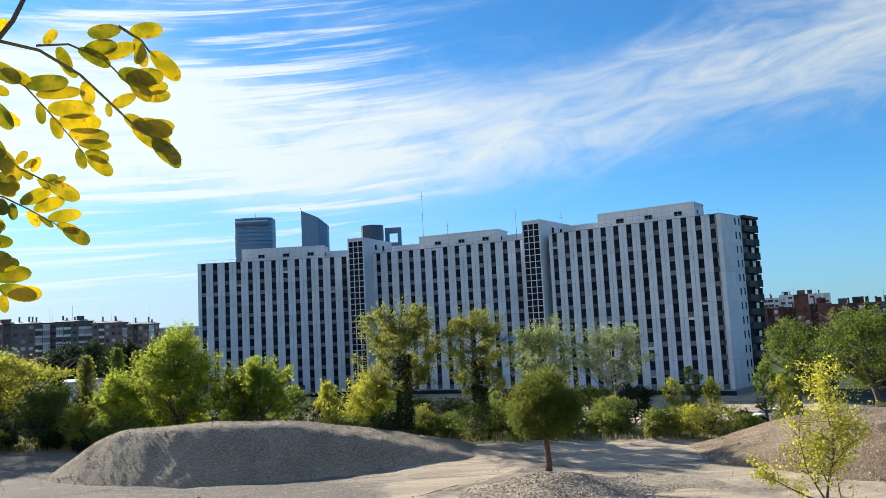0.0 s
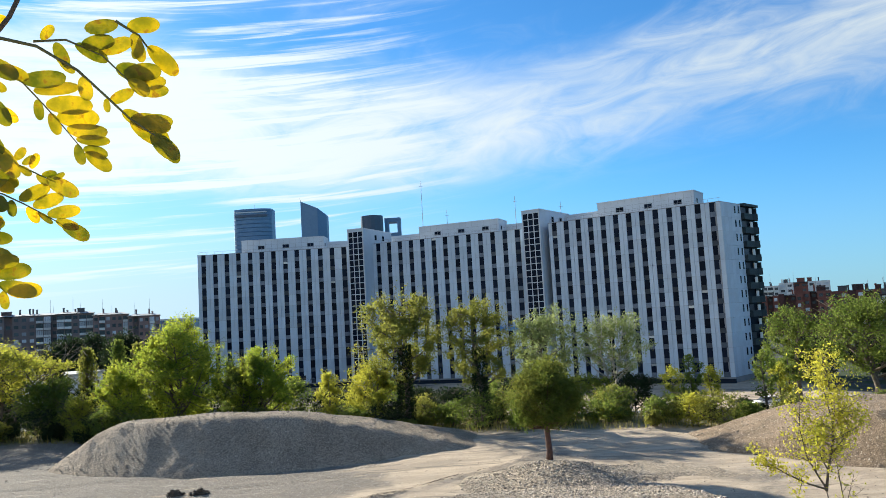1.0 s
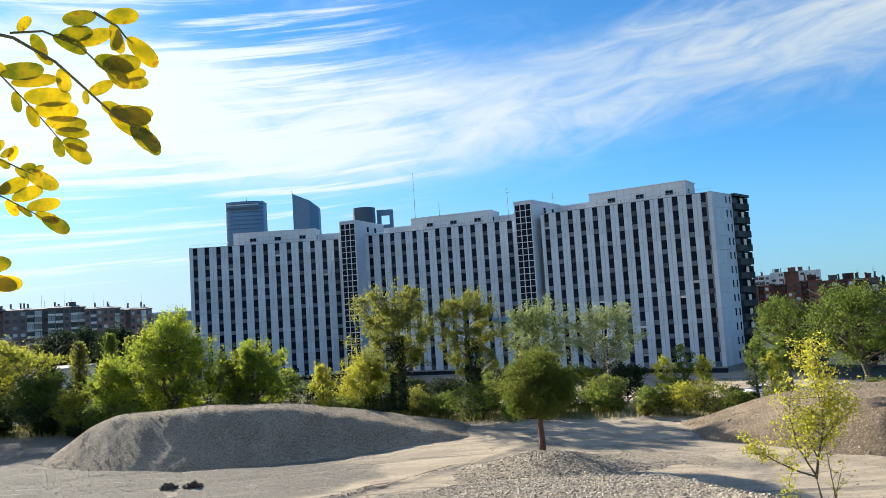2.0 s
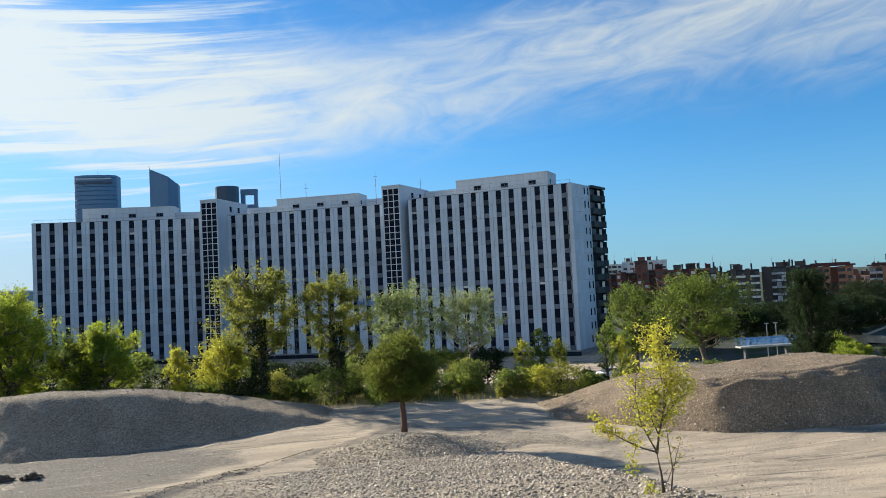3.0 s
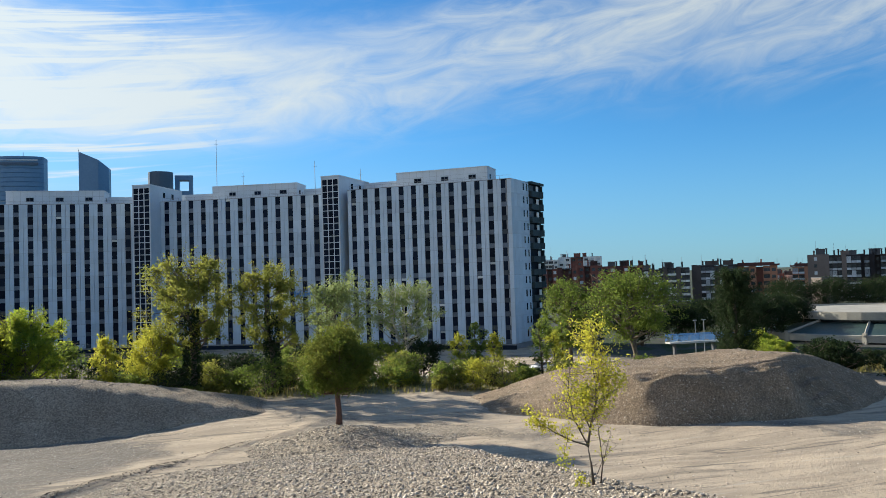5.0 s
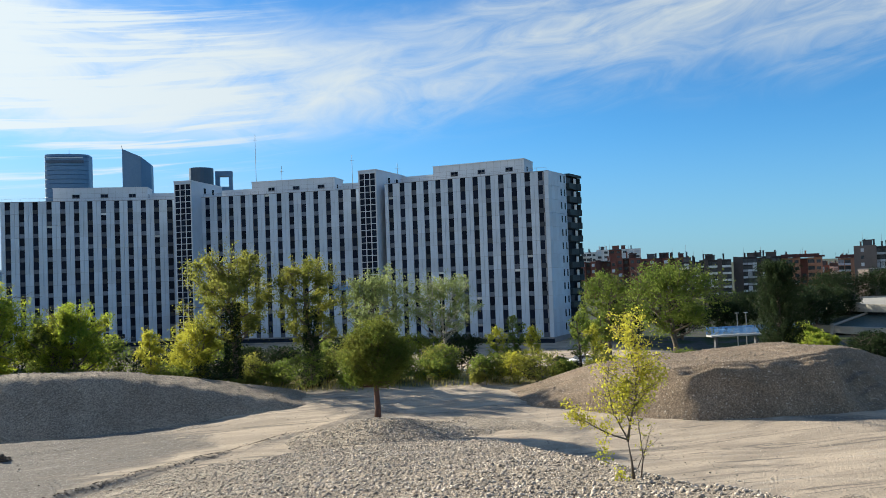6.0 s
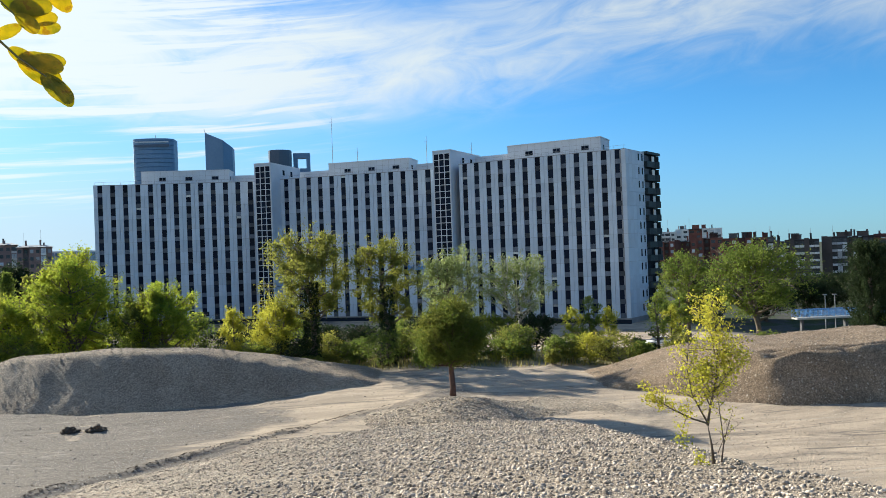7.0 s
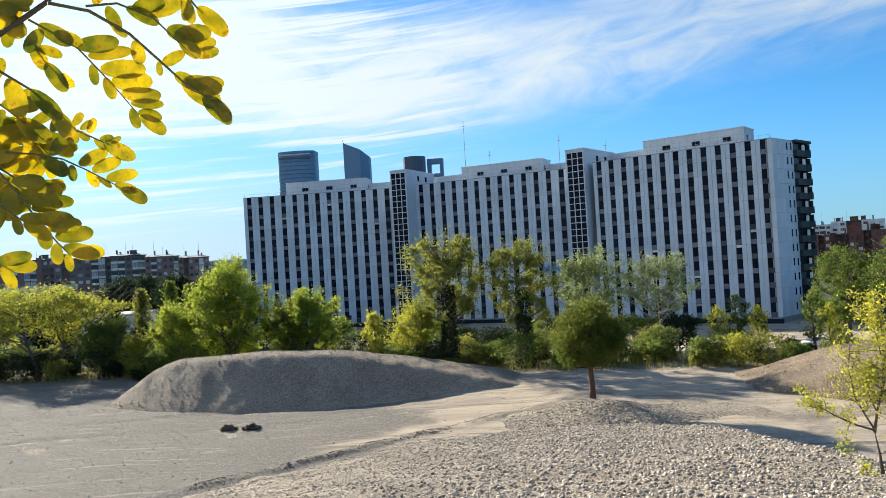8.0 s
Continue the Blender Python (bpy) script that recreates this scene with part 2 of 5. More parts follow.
BRICK_MAROON = material("maroon_brick", (0.085, 0.038, 0.033), (0.06, 0.028, 0.025), 0.9, 0.25, 2.5)
BRICK_ORANGE = material("orange_brick", (0.46, 0.225, 0.14), (0.36, 0.175, 0.11), 0.9, 0.25, 2.5)
BRICK_GREY = material("brown_grey_brick", (0.10, 0.08, 0.074), (0.075, 0.06, 0.055), 0.9, 0.25, 2.5)
BRICK_TAUPE = material("taupe_brick", (0.20, 0.157, 0.138), (0.155, 0.122, 0.108), 0.9, 0.25, 2.5)
BLIND = material("pale_balcony", (0.52, 0.53, 0.55), (0.42, 0.43, 0.45), 0.75, 0.4, 3.0, by_object=0.3)
DRUM = material("beige_concrete", (0.40, 0.36, 0.30), (0.31, 0.28, 0.235), 0.85, 0.4, 5.0, 0.2)
ROOF_GREY = material("grey_sheet_roof", (0.26, 0.27, 0.29), (0.20, 0.205, 0.22), 0.6, 0.3, 3.0)
ROOF_RED = material("dark_red_roof", (0.11, 0.045, 0.04), (0.08, 0.035, 0.03), 0.85, 0.4, 4.0)
BALCONY = material("dark_green_balcony", (0.022, 0.036, 0.042), (0.016, 0.027, 0.032), 0.6, 0.6, 5.0, specular=0.3)
WHITE = material("white_render", (0.72, 0.70, 0.67), (0.62, 0.60, 0.57), 0.8, 0.3, 3.0, by_object=0.08)
FAR_GLASS = material("far_window", (0.03, 0.035, 0.042), (0.05, 0.055, 0.06), 0.25, 0.3, 2.0, by_object=0.5)
# these three tower colours have the bluish haze of distance mixed in
HAZY_GLASS = material("hazy_glass", (0.115, 0.215, 0.35), (0.09, 0.18, 0.30), 0.5, 0.02, 0.3, specular=0.5)
HAZY_LINE = material("hazy_band", (0.085, 0.165, 0.28), (0.07, 0.145, 0.25), 0.5, 0.02, 0.3)
TOWER_DARK = material("tower_dark", (0.055, 0.085, 0.135), (0.045, 0.07, 0.11), 0.4, 0.02, 0.3)
ROOF_DARK = material("slate_roof", (0.10, 0.10, 0.105), (0.07, 0.07, 0.075), 0.8, 0.5, 4.0)
CONCRETE = material("concrete", (0.46, 0.44, 0.41), (0.36, 0.345, 0.32), 0.85, 0.5, 6.0, 0.2)
GREEN_ROOF = material("dark_green_sheet", (0.035, 0.06, 0.055), (0.05, 0.075, 0.07), 0.45, 0.3, 3.0)
BLUE = material("blue_paint", (0.10, 0.26, 0.52), (0.08, 0.21, 0.44), 0.55, 0.5, 5.0)
BARK = material("bark", (0.16, 0.125, 0.095), (0.085, 0.065, 0.05), 0.95, 4.0, 30.0, 0.8)
BARK_PALE = material("pale_bark", (0.50, 0.47, 0.42), (0.30, 0.27, 0.235), 0.9, 3.0, 25.0, 0.5)
BARK_RED = material("pine_bark", (0.13, 0.07, 0.052), (0.085, 0.046, 0.036), 0.95, 5.0, 30.0, 0.8)
STALK = material("green_stalk", (0.16, 0.16, 0.055), (0.11, 0.095, 0.045), 0.7, 8.0, 50.0)
TWIG = material("twig_bark", (0.13, 0.10, 0.075), (0.09, 0.068, 0.05), 0.9, 8.0, 50.0, 0.4)
L_GREEN = leaf_material("green_leaves", (0.062, 0.092, 0.02), (0.15, 0.175, 0.042))
L_BRIGHT = leaf_material("bright_green_leaves", (0.115, 0.165, 0.026), (0.29, 0.30, 0.05))
L_YELLOW = leaf_material("yellow_green_leaves", (0.16, 0.18, 0.032), (0.335, 0.31, 0.055))
L_OLIVE = leaf_material("olive_leaves", (0.088, 0.105, 0.026), (0.225, 0.215, 0.052))
L_SILVER = leaf_material("silvery_leaves", (0.11, 0.14, 0.055), (0.25, 0.275, 0.115), 0.45)
L_MID = leaf_material("mid_green_leaves", (0.04, 0.064, 0.017), (0.11, 0.13, 0.032))
L_DARK = leaf_material("dark_leaves", (0.016, 0.028, 0.012), (0.036, 0.05, 0.02), 0.25)
L_PINE = leaf_material("pine_needles", (0.06, 0.09, 0.017), (0.155, 0.158, 0.036), 0.45)
L_SAP = leaf_material("sapling_leaves", (0.24, 0.25, 0.035), (0.43, 0.38, 0.07), 0.5)
L_LOCUST = leaf_material("locust_leaflets", (0.16, 0.18, 0.026), (0.53, 0.43, 0.055), 0.62, 0.45, True)
L_GRASS = leaf_material("dry_grass", (0.30, 0.24, 0.10), (0.20, 0.19, 0.05), 0.4)


# ---- mesh helpers ----
def mesh_of(name, verts, faces, mat, smooth=False):
    me = bpy.data.meshes.new(name)
    me.from_pydata([tuple(v) for v in verts], [], [tuple(f) for f in faces])
    me.materials.append(mat)
    if smooth:
        me.polygons.foreach_set("use_smooth", [True] * len(me.polygons))
    me.update()
    return me


def mesh_arrays(name, verts, faces, mat, smooth=False):
    """A mesh from numpy arrays; all faces have the same number of corners."""
    me = bpy.data.meshes.new(name)
    n, c = faces.shape
    me.vertices.add(len(verts))
    me.vertices.foreach_set("co", np.asarray(verts, dtype=np.float32).ravel())
    me.loops.add(n * c)
    me.loops.foreach_set("vertex_index", faces.astype(np.int32).ravel())
    me.polygons.add(n)
    me.polygons.foreach_set("loop_start", np.arange(0, n * c, c, dtype=np.int32))
    if smooth:
        me.polygons.foreach_set("use_smooth", np.ones(n, dtype=bool))
    me.materials.append(mat)
    me.update(calc_edges=True)
    return me


def child(name, me, parent, m=None, label=""):
    """A mesh as one part under a thing or under a part."""
    ob = new(name, me)
    ob.parent = parent
    if m is not None:
        ob.matrix_basis = m
    if label:
        ob["label"] = label
    return ob


def thing(name, label, category, at=(0, 0, 0), turn=0.0, group="", kind="", me=None):
    ob = new(name, me)
    ob.matrix_basis = pose(*at, 0, 0, turn)
    return tagged(ob, label, category, group, kind)


def box(x0, x1, y0, y1, z0, z1, bevel=0.0):
    """Corners and faces of a box; bevel cuts its four upright edges."""
    if bevel:
        b = bevel
        ring = [(x0 + b, y0), (x1 - b, y0), (x1, y0 + b), (x1, y1 - b), (x1 - b, y1), (x0 + b, y1), (x0, y1 - b), (x0, y0 + b)]
    else:
        ring = [(x0, y0), (x1, y0), (x1, y1), (x0, y1)]
    n = len(ring)
    verts = [(x, y, z0) for x, y in ring] + [(x, y, z1) for x, y in ring]
    faces = [tuple(reversed(range(n))), tuple(range(n, 2 * n))] + [(i, (i + 1) % n, n + (i + 1) % n, n + i) for i in range(n)]
    return verts, faces


def merged(shapes):
    verts, faces = [], []
    for v, f in shapes:
        o = len(verts)
        verts += v
        faces += [tuple(i + o for i in q) for q in f]
    return verts, faces


def boxes(name, specs, mat):
    return mesh_of(name, *merged([box(*s) for s in specs]), mat)


def tube(points, radii, sides=6):
    """A tapered tube through points."""
    verts, faces = [], []
    for i, p in enumerate(points):
        a = Vector(points[max(i - 1, 0)])
        b = Vector(points[min(i + 1, len(points) - 1)])
        d = (b - a).normalized()
        u = d.cross(Vector((0.31, 0.95, 0.07))).normalized()
        w = d.cross(u)
        for s in range(sides):
            t = 2 * math.pi * s / sides
            verts.append(tuple(Vector(p) + (u * math.cos(t) + w * math.sin(t)) * radii[i]))
    for i in range(len(points) - 1):
        for s in range(sides):
            j = (s + 1) % sides
            faces.append((i * sides + s, i * sides + j, (i + 1) * sides + j, (i + 1) * sides + s))
    n = len(verts)
    faces.append(tuple(reversed(range(sides))))
    faces.append(tuple(range(n - sides, n)))
    return verts, faces


def smooth(x, lo, hi):
    t = np.clip((np.asarray(x, dtype=float) - lo) / (hi - lo), 0, 1)
    return t * t * (3 - 2 * t)


def ripple(x, y, size, seed=0.0):
    """Cheap smooth noise in about -1..1 for arrays."""
    a = np.sin(x / size * 2.1 + seed + 1.3 * np.sin(y / size * 1.3 + seed * 1.7))
    b = np.sin(y / size * 1.9 - seed * 2.3 + 1.1 * np.sin(x / size * 1.7 + seed))
    c = np.sin((x + y) / size * 3.3 + seed * 0.7 + np.sin((x - y) / size * 2.7))
    return (a + b + 0.6 * c) / 2.6


# ---- ground ----
def edge_y(x):
    return 44.5 - 0.2 * x


def left_edge(x, y):
    """Distance from the foot of the gravel bank, towards the bank."""
    return (x + 3.0) * 0.69 - (y - 29.3) * 0.725


def ground_z(x, y):
    x, y = np.asarray(x, dtype=float), np.asarray(y, dtype=float)
    z = -9.4 * smooth(y - edge_y(x), 3.0, 62.0)
    near = 1 - smooth(np.hypot(x, y), 60, 90)
    z = z + near * (0.10 * ripple(x, y, 6.0) + 0.035 * ripple(x, y, 1.7, 2.0))
    d = left_edge(x, y) + 0.35 * ripple(x, y, 3.0, 4.0)
    z = z + near * 0.15 * np.exp(-((d + 0.3) / 0.28) ** 2) * smooth(y, 18, 22) * (0.7 + 0.3 * ripple(x, y, 2.3, 1.0))
    # wheel ruts that run across the yard
    for o, s in ((0.0, 1.0), (1.7, 0.8), (5.5, 0.9), (7.1, 0.7)):
        r = y - (23.5 + o - 0.10 * (x - 12) + 0.8 * np.sin(x * 0.12 + o))
        z = z - near * 0.05 * s * np.exp(-(r / 0.22) ** 2) * smooth(x, 8, 13)
        r = y - (34.5 + o * 0.55 + 0.22 * (x + 6) + 0.5 * np.sin(x * 0.2 + o))
        z = z - near * 0.05 * s * np.exp(-(r / 0.2) ** 2) * smooth(x, 1, -3)
    return z


def bank_z(x, y):
    """The gravel bank on which one stands, its tongue reaching to the pine."""
    x, y = np.asarray(x, dtype=float), np.asarray(y, dtype=float)
    p1 = 5.0 - np.maximum(y, 0) * 0.1667
    p2 = 0.215 * left_edge(x, y)
    h = 0.25
    main = -h * np.log(np.exp(-p1 / h) + np.exp(-p2 / h))
    right = x - (6.5 + (y - 12.6) * 0.06)
    main = main - 0.62 * np.maximum(right, 0) * smooth(right, -0.4, 0.8)
    tongue = 0.85 * np.exp(-((x - 4.1) / 2.5) ** 2 - ((y - 31.0) / 2.6) ** 2) - 0.1
    z = np.maximum(main, tongue)
    return z + 0.07 * ripple(x, y, 2.3, 5.0) + 0.035 * ripple(x, y, 0.6, 3.0)


def eased(x, xs, ys, w=1.3):
    """Interpolation with rounded corners."""
    return sum(np.interp(x + w * s, xs, ys) for s in (-1, -0.5, 0, 0.5, 1)) / 5


def mound_left_z(x, y):
    x, y = np.asarray(x, dtype=float), np.asarray(y, dtype=float)
    top = eased(x, [-21.3, -20.0, -17.6, -13, -10.9, -7.9, -5, -2, 0.2, 3], [-0.5, 0.5, 2.1, 2.3, 2.3, 2.12, 1.6, 0.9, 0.4, -0.4], 0.9)
    front = eased(x, [-22.6, -21.0, -19.0, -16.4, -13.7, -11, -5, 0.15, 3], [42.5, 40, 38.4, 37.1, 36.5, 36.3, 37.5, 39.2, 40.5], 1.8)
    slope = 0.74 * (y - front)
    back = 0.7 * (45.2 - y)
    h = 0.12
    z = -h * np.log(np.exp(-top / h) + np.exp(-slope / h) + np.exp(-back / h))
    gully = np.abs(np.sin(x * 2.1 + 0.8 * np.sin(y * 1.3))) * 0.06 * smooth(y - front, 0.2, 1.0) * (1 - smooth(y - front, 2.5, 3.4))
    return z - gully + 0.04 * ripple(x, y, 1.4, 1.0) + 0.012 * ripple(x, y, 0.45, 2.0)


def mound_right_z(x, y):
    x, y = np.asarray(x, dtype=float), np.asarray(y, dtype=float)
    top = eased(x, [10, 12, 14.2, 16.4, 18.4, 22, 25.5, 27.2, 29.6, 31.6, 34], [-0.4, 0.3, 1.0, 1.85, 2.08, 2.14, 2.42, 2.35, 1.6, 0.85, -0.6], 0.4) - 0.045 * np.maximum(y - 29.5, 0)
    front = eased(x, [10, 12.7, 15, 16.8, 20, 23.5, 26.5, 30, 34], [37, 34.8, 31.2, 29.2, 28.2, 28.0, 28.9, 30.8, 33.8], 0.7)
    slope = (0.72 + 1.1 * smooth(x, 15.8, 17.4) * (1 - smooth(x, 23.2, 24.5))) * (y - front)
    back = 0.6 * (41.0 - y)
    h = 0.06
    z = -h * np.log(np.exp(-top / h) + np.exp(-slope / h) + np.exp(-back / h))
    ledge = 0.09 * np.sin((y - front) * 9.0 + 0.9 * np.sin(x * 1.3) + 0.5 * np.sin(x * 3.1)) * smooth(y - front, 0.3, 0.8) * (1 - smooth(y - front, 2.2, 2.9)) * smooth(x, 16, 17.5) * (1 - smooth(x, 26, 27.5))
    gouge = 0.16 * np.maximum(np.sin(x * 2.6 + 0.7 * np.sin(x * 0.9)), 0) ** 2 * smooth(y - front, 0.2, 0.6) * (1 - smooth(y - front, 1.6, 2.2)) * (1 - smooth(x, 16.5, 18.5) * (1 - smooth(x, 22, 24)) * 0.4)
    return z + ledge - gouge + 0.05 * ripple(x, y, 1.1, 3.0) + 0.018 * ripple(x, y, 0.4, 6.0)


def sheet(name, xs, ys, height, mat, floor=None):
    gx, gy = np.meshgrid(xs, ys)
    gz = height(gx, gy)
    nx, ny = len(xs), len(ys)
    idx = np.arange(nx * ny).reshape(ny, nx)
    faces = np.stack([idx[:-1, :-1], idx[:-1, 1:], idx[1:, 1:], idx[1:, :-1]], -1).reshape(-1, 4)
    if floor is not None:
        low = (gz < floor).ravel()
        faces = faces[~low[faces].all(1)]
        gz = np.maximum(gz, floor - 0.25)
    return mesh_arrays(name, np.stack([gx, gy, gz], -1).reshape(-1, 3), faces, mat, True)


def steps(parts):
    out = []
    for a, b, s in parts:
        out += list(np.arange(a, b, s))
    return np.array(out + [parts[-1][1]])


tagged(new("ground", sheet("ground", steps([(-4800, -800, 400), (-800, -100, 50), (-100, -32, 4), (-32, 42, 0.28), (42, 110, 4), (110, 800, 46), (800, 4800, 400)]),
                           steps([(-300, -20, 40), (-20, 18, 2), (18, 50, 0.28), (50, 120, 2.5), (120, 400, 20), (400, 4800, 400)]), ground_z, DIRT)),
       "pale trodden dirt yard with wheel ruts, falling to lower land", "ground", kind="structure")
bank = thing("gravel_bank", "grey-beige bank of loose rubble and gravel stones", "gravel bank",
             me=sheet("gravel_bank", np.arange(-22, 16, 0.2), np.arange(-8, 39, 0.2), bank_z, BANK, -0.3))
mound_a = thing("gravel_mound", "long grey gravel heap with a flat top and shaded face", "gravel heap",
                me=sheet("gravel_mound", np.arange(-23, 4, 0.16), np.arange(35.5, 50, 0.16), mound_left_z, GRAVEL, -0.2))
mound_b = thing("gravel_mound", "brown-grey heap of earth and gravel with a dug face", "gravel heap",
                me=sheet("gravel_mound", np.arange(10, 35, 0.11), steps([(27, 32, 0.06), (32, 44, 0.2)]), mound_right_z, EARTH, -0.2))


# ---- the long slab block ----
BASE, ROOF, FLOORS, BAYS = -9.6, 26.8, 12, 13
STOREY = 2.92
STRIP = 1.22


def build_wing(parent, corner, turn, WING_LEN, pent, rng, left=True, right=True):
    """One wing: u runs along the front, v goes back, w up. Panels, windows and spandrels are single pieces."""
    height = ROOF - BASE
    PITCH = WING_LEN / (BAYS + 0.05)
    depth = 14.0
    wall = child("wing", boxes("wing", [(0.02, WING_LEN - 0.02, 0.24, depth, 0, height - 0.25)], CORE), parent,
                 pose(corner[0], corner[1], BASE, 0, 0, turn), "wing clad in pale grey panels with dark window strips")
    pier = PITCH - STRIP
    panel = boxes("panel", [(-pier / 2, -0.02, 0, 0.26, 0.015, STOREY - 0.02), (0.02, pier / 2, 0, 0.26, 0.015, STOREY - 0.02)], PANEL)
    thin = boxes("panel", [(-pier / 4, pier / 4, 0, 0.26, 0.015, STOREY - 0.02)], PANEL)
    pane = boxes("window", [(-STRIP / 2, STRIP / 2, 0.2, 0.3, 0, 1.9)], WINDOW)
    span = boxes("spandrel", [(-STRIP / 2, STRIP / 2, 0.15, 0.3, 0, STOREY - 1.9)], SPANDREL)
    blind = boxes("shutter", [(-STRIP / 2 + 0.06, STRIP / 2 - 0.06, 0.17, 0.23, 0, 1.0)], SHUTTER)
    half = boxes("shutter", [(-STRIP / 2 + 0.06, STRIP / 2 - 0.06, 0.17, 0.23, 0, 0.5)], SHUTTER)
    first = height - 0.02 - FLOORS * STOREY
    for i in range(BAYS + 1):
        u = i * PITCH
        for f in range(FLOORS):
            w = first + f * STOREY
            if i in (0, BAYS):
                child("panel", thin, wall, pose(u + (pier / 4 if i == 0 else -pier / 4 + 0.05 * PITCH), 0, w))
            else:
                child("panel", panel, wall, pose(u, 0, w))
            if i < BAYS:
                c = u + PITCH / 2
                child("spandrel", span, wall, pose(c, 0, w))
                child("window", pane, wall, pose(c, 0, w + STOREY - 1.9))
                r = rng.random()
                if r < 0.06:
                    child("shutter", blind, wall, pose(c, 0, w + 0.04))
                elif r < 0.24:
                    child("shutter", half, wall, pose(c, 0, w + STOREY - 0.56 if r < 0.10 else w + 0.5))
    child("coping", boxes("coping", [(-0.03, WING_LEN + 0.03, 0.0, 0.45, height - 0.02, height + 0.1)], CORE), wall)
    child("plinth", boxes("plinth", [(-0.1, WING_LEN + 0.1, -0.6, 0.2, -1.0, first - 0.3)], DARKWALL), wall)
    child("roof_slab", boxes("roof_slab", [(0.1, WING_LEN - 0.1, 0.5, depth, height - 0.25, height - 0.1)], CONCRETE), wall)
    # set-back storey on the roof
    a, b, hgt = pent
    child("penthouse", boxes("penthouse", [(a, b, 6.6, 13.6, height - 0.1, height + hgt)] + [(-2.0, a, 12.4, 13.4, height - 0.1, height + hgt - 0.9)] * left + [(b, WING_LEN, 12.4, 13.4, height - 0.1, height + hgt - 0.9)] * right, ROOFWALL), wall, None, "set-back roof storey")
    grid = [(a + q * 1.65, a + q * 1.65 + 0.035, 6.585, 6.61, height, height + hgt) for q in range(int((b - a) / 1.65) + 1)]
    grid += [(a, b, 6.585, 6.61, height + q, height + q + 0.035) for q in (1.3, 2.55)]
    child("penthouse_joints", boxes("penthouse_joints", grid, CORE), wall)
    child("penthouse_coping", boxes("penthouse_coping", [(a - 0.12, b + 0.12, 6.45, 13.7, height + hgt, height + hgt + 0.16)], MULLION), wall)
    for j in range(3):
        u = a + (b - a) * (0.24 + 0.30 * j)
        child("penthouse_window", boxes("penthouse_window", [(u - 0.75, u - 0.06, 6.5, 6.7, height + 1.45, height + 2.25), (u + 0.06, u + 0.75, 6.5, 6.7, height + 1.45, height + 2.25)], WINDOW), wall)
        child("penthouse_frame", boxes("penthouse_frame", [(u - 0.9, u + 0.9, 6.54, 6.62, height + 1.35, height + 2.35)], SPANDREL), wall)
    child("penthouse_window", boxes("penthouse_window", [(b - 0.05, b + 0.06, 8.4, 9.3, height + 1.4, height + 2.4)], WINDOW), wall)
    # slim railing on the roof edge
    rail = [(0.2, WING_LEN - 0.2, 0.55, 0.59, height + 0.85, height + 0.89)]
    rail += [(0.2 + i * 2.1, 0.24 + i * 2.1, 0.55, 0.59, height - 0.1, height + 0.89) for i in range(19)]
    child("roof_railing", boxes("roof_railing", rail, METAL), wall)
    return wall


def build_stair_tower(parent, front_right, turn, top, width=4.6, depth=16.0):
    """A stair tower with a gridded glass front between two wings; its front right corner is given."""
    h = top - BASE
    m = pose(front_right[0], front_right[1], BASE, 0, 0, turn)
    shaft = child("stair_tower", boxes("stair_tower", [(-width, 0, 0.12, depth, 0, h - 0.2)], PANEL), parent, m, "pale stair tower with a gridded glass front")
    child("coping", boxes("coping", [(-width - 0.1, 0.1, 0.0, depth, h - 0.2, h + 0.08)], MULLION), shaft)
    child("backing", boxes("backing", [(-width + 0.2, -0.25, 0.06, 0.14, 2, h - 0.7)], DARKWALL), shaft)
    margin, gap = 0.36, 0.26
    cw = (width - 2 * margin + gap) / 3
    rows = 13
    large = boxes("pane", [(0, cw - gap, 0.0, 0.08, 0, 1.42)], WINDOW)
    small = boxes("pane", [(0, cw - gap, 0.0, 0.08, 0, 1.06)], WINDOW)
    for f in range(rows):
        for c in range(3):
            u = -width + margin + c * cw
            w = h - 0.75 - (f + 1) * STOREY + 0.1
            child("pane", large, shaft, pose(u, 0, w + 1.30))
            child("pane", small, shaft, pose(u, 0, w))
    bars = [(-width + 0.02, -width + margin - 0.04, -0.03, 0.1, 1, h - 0.3), (-margin + 0.06, -0.02, -0.03, 0.1, 1, h - 0.3)]
    bars += [(-width + margin + c * cw - gap + 0.03, -width + margin + c * cw - 0.03, -0.03, 0.1, 1, h - 0.5) for c in (1, 2)]
    for f in range(rows + 1):
        w = h - 0.75 - f * STOREY + 0.1
        bars.append((-width + 0.1, -0.1, -0.02, 0.09, w - 0.17, w - 0.03))
        bars.append((-width + 0.1, -0.1, -0.02, 0.09, w - 1.44 - 0.15, w - 1.44 + 0.0))
    child("mullion_grid", boxes("mullion_grid", bars, MULLION), shaft)
    for v in (6.2, 10.5):
        child("roof_window", boxes("roof_window", [(-0.05, 0.06, v, v + 1.0, h - 2.6, h - 1.3)], WINDOW), shaft)
    return shaft


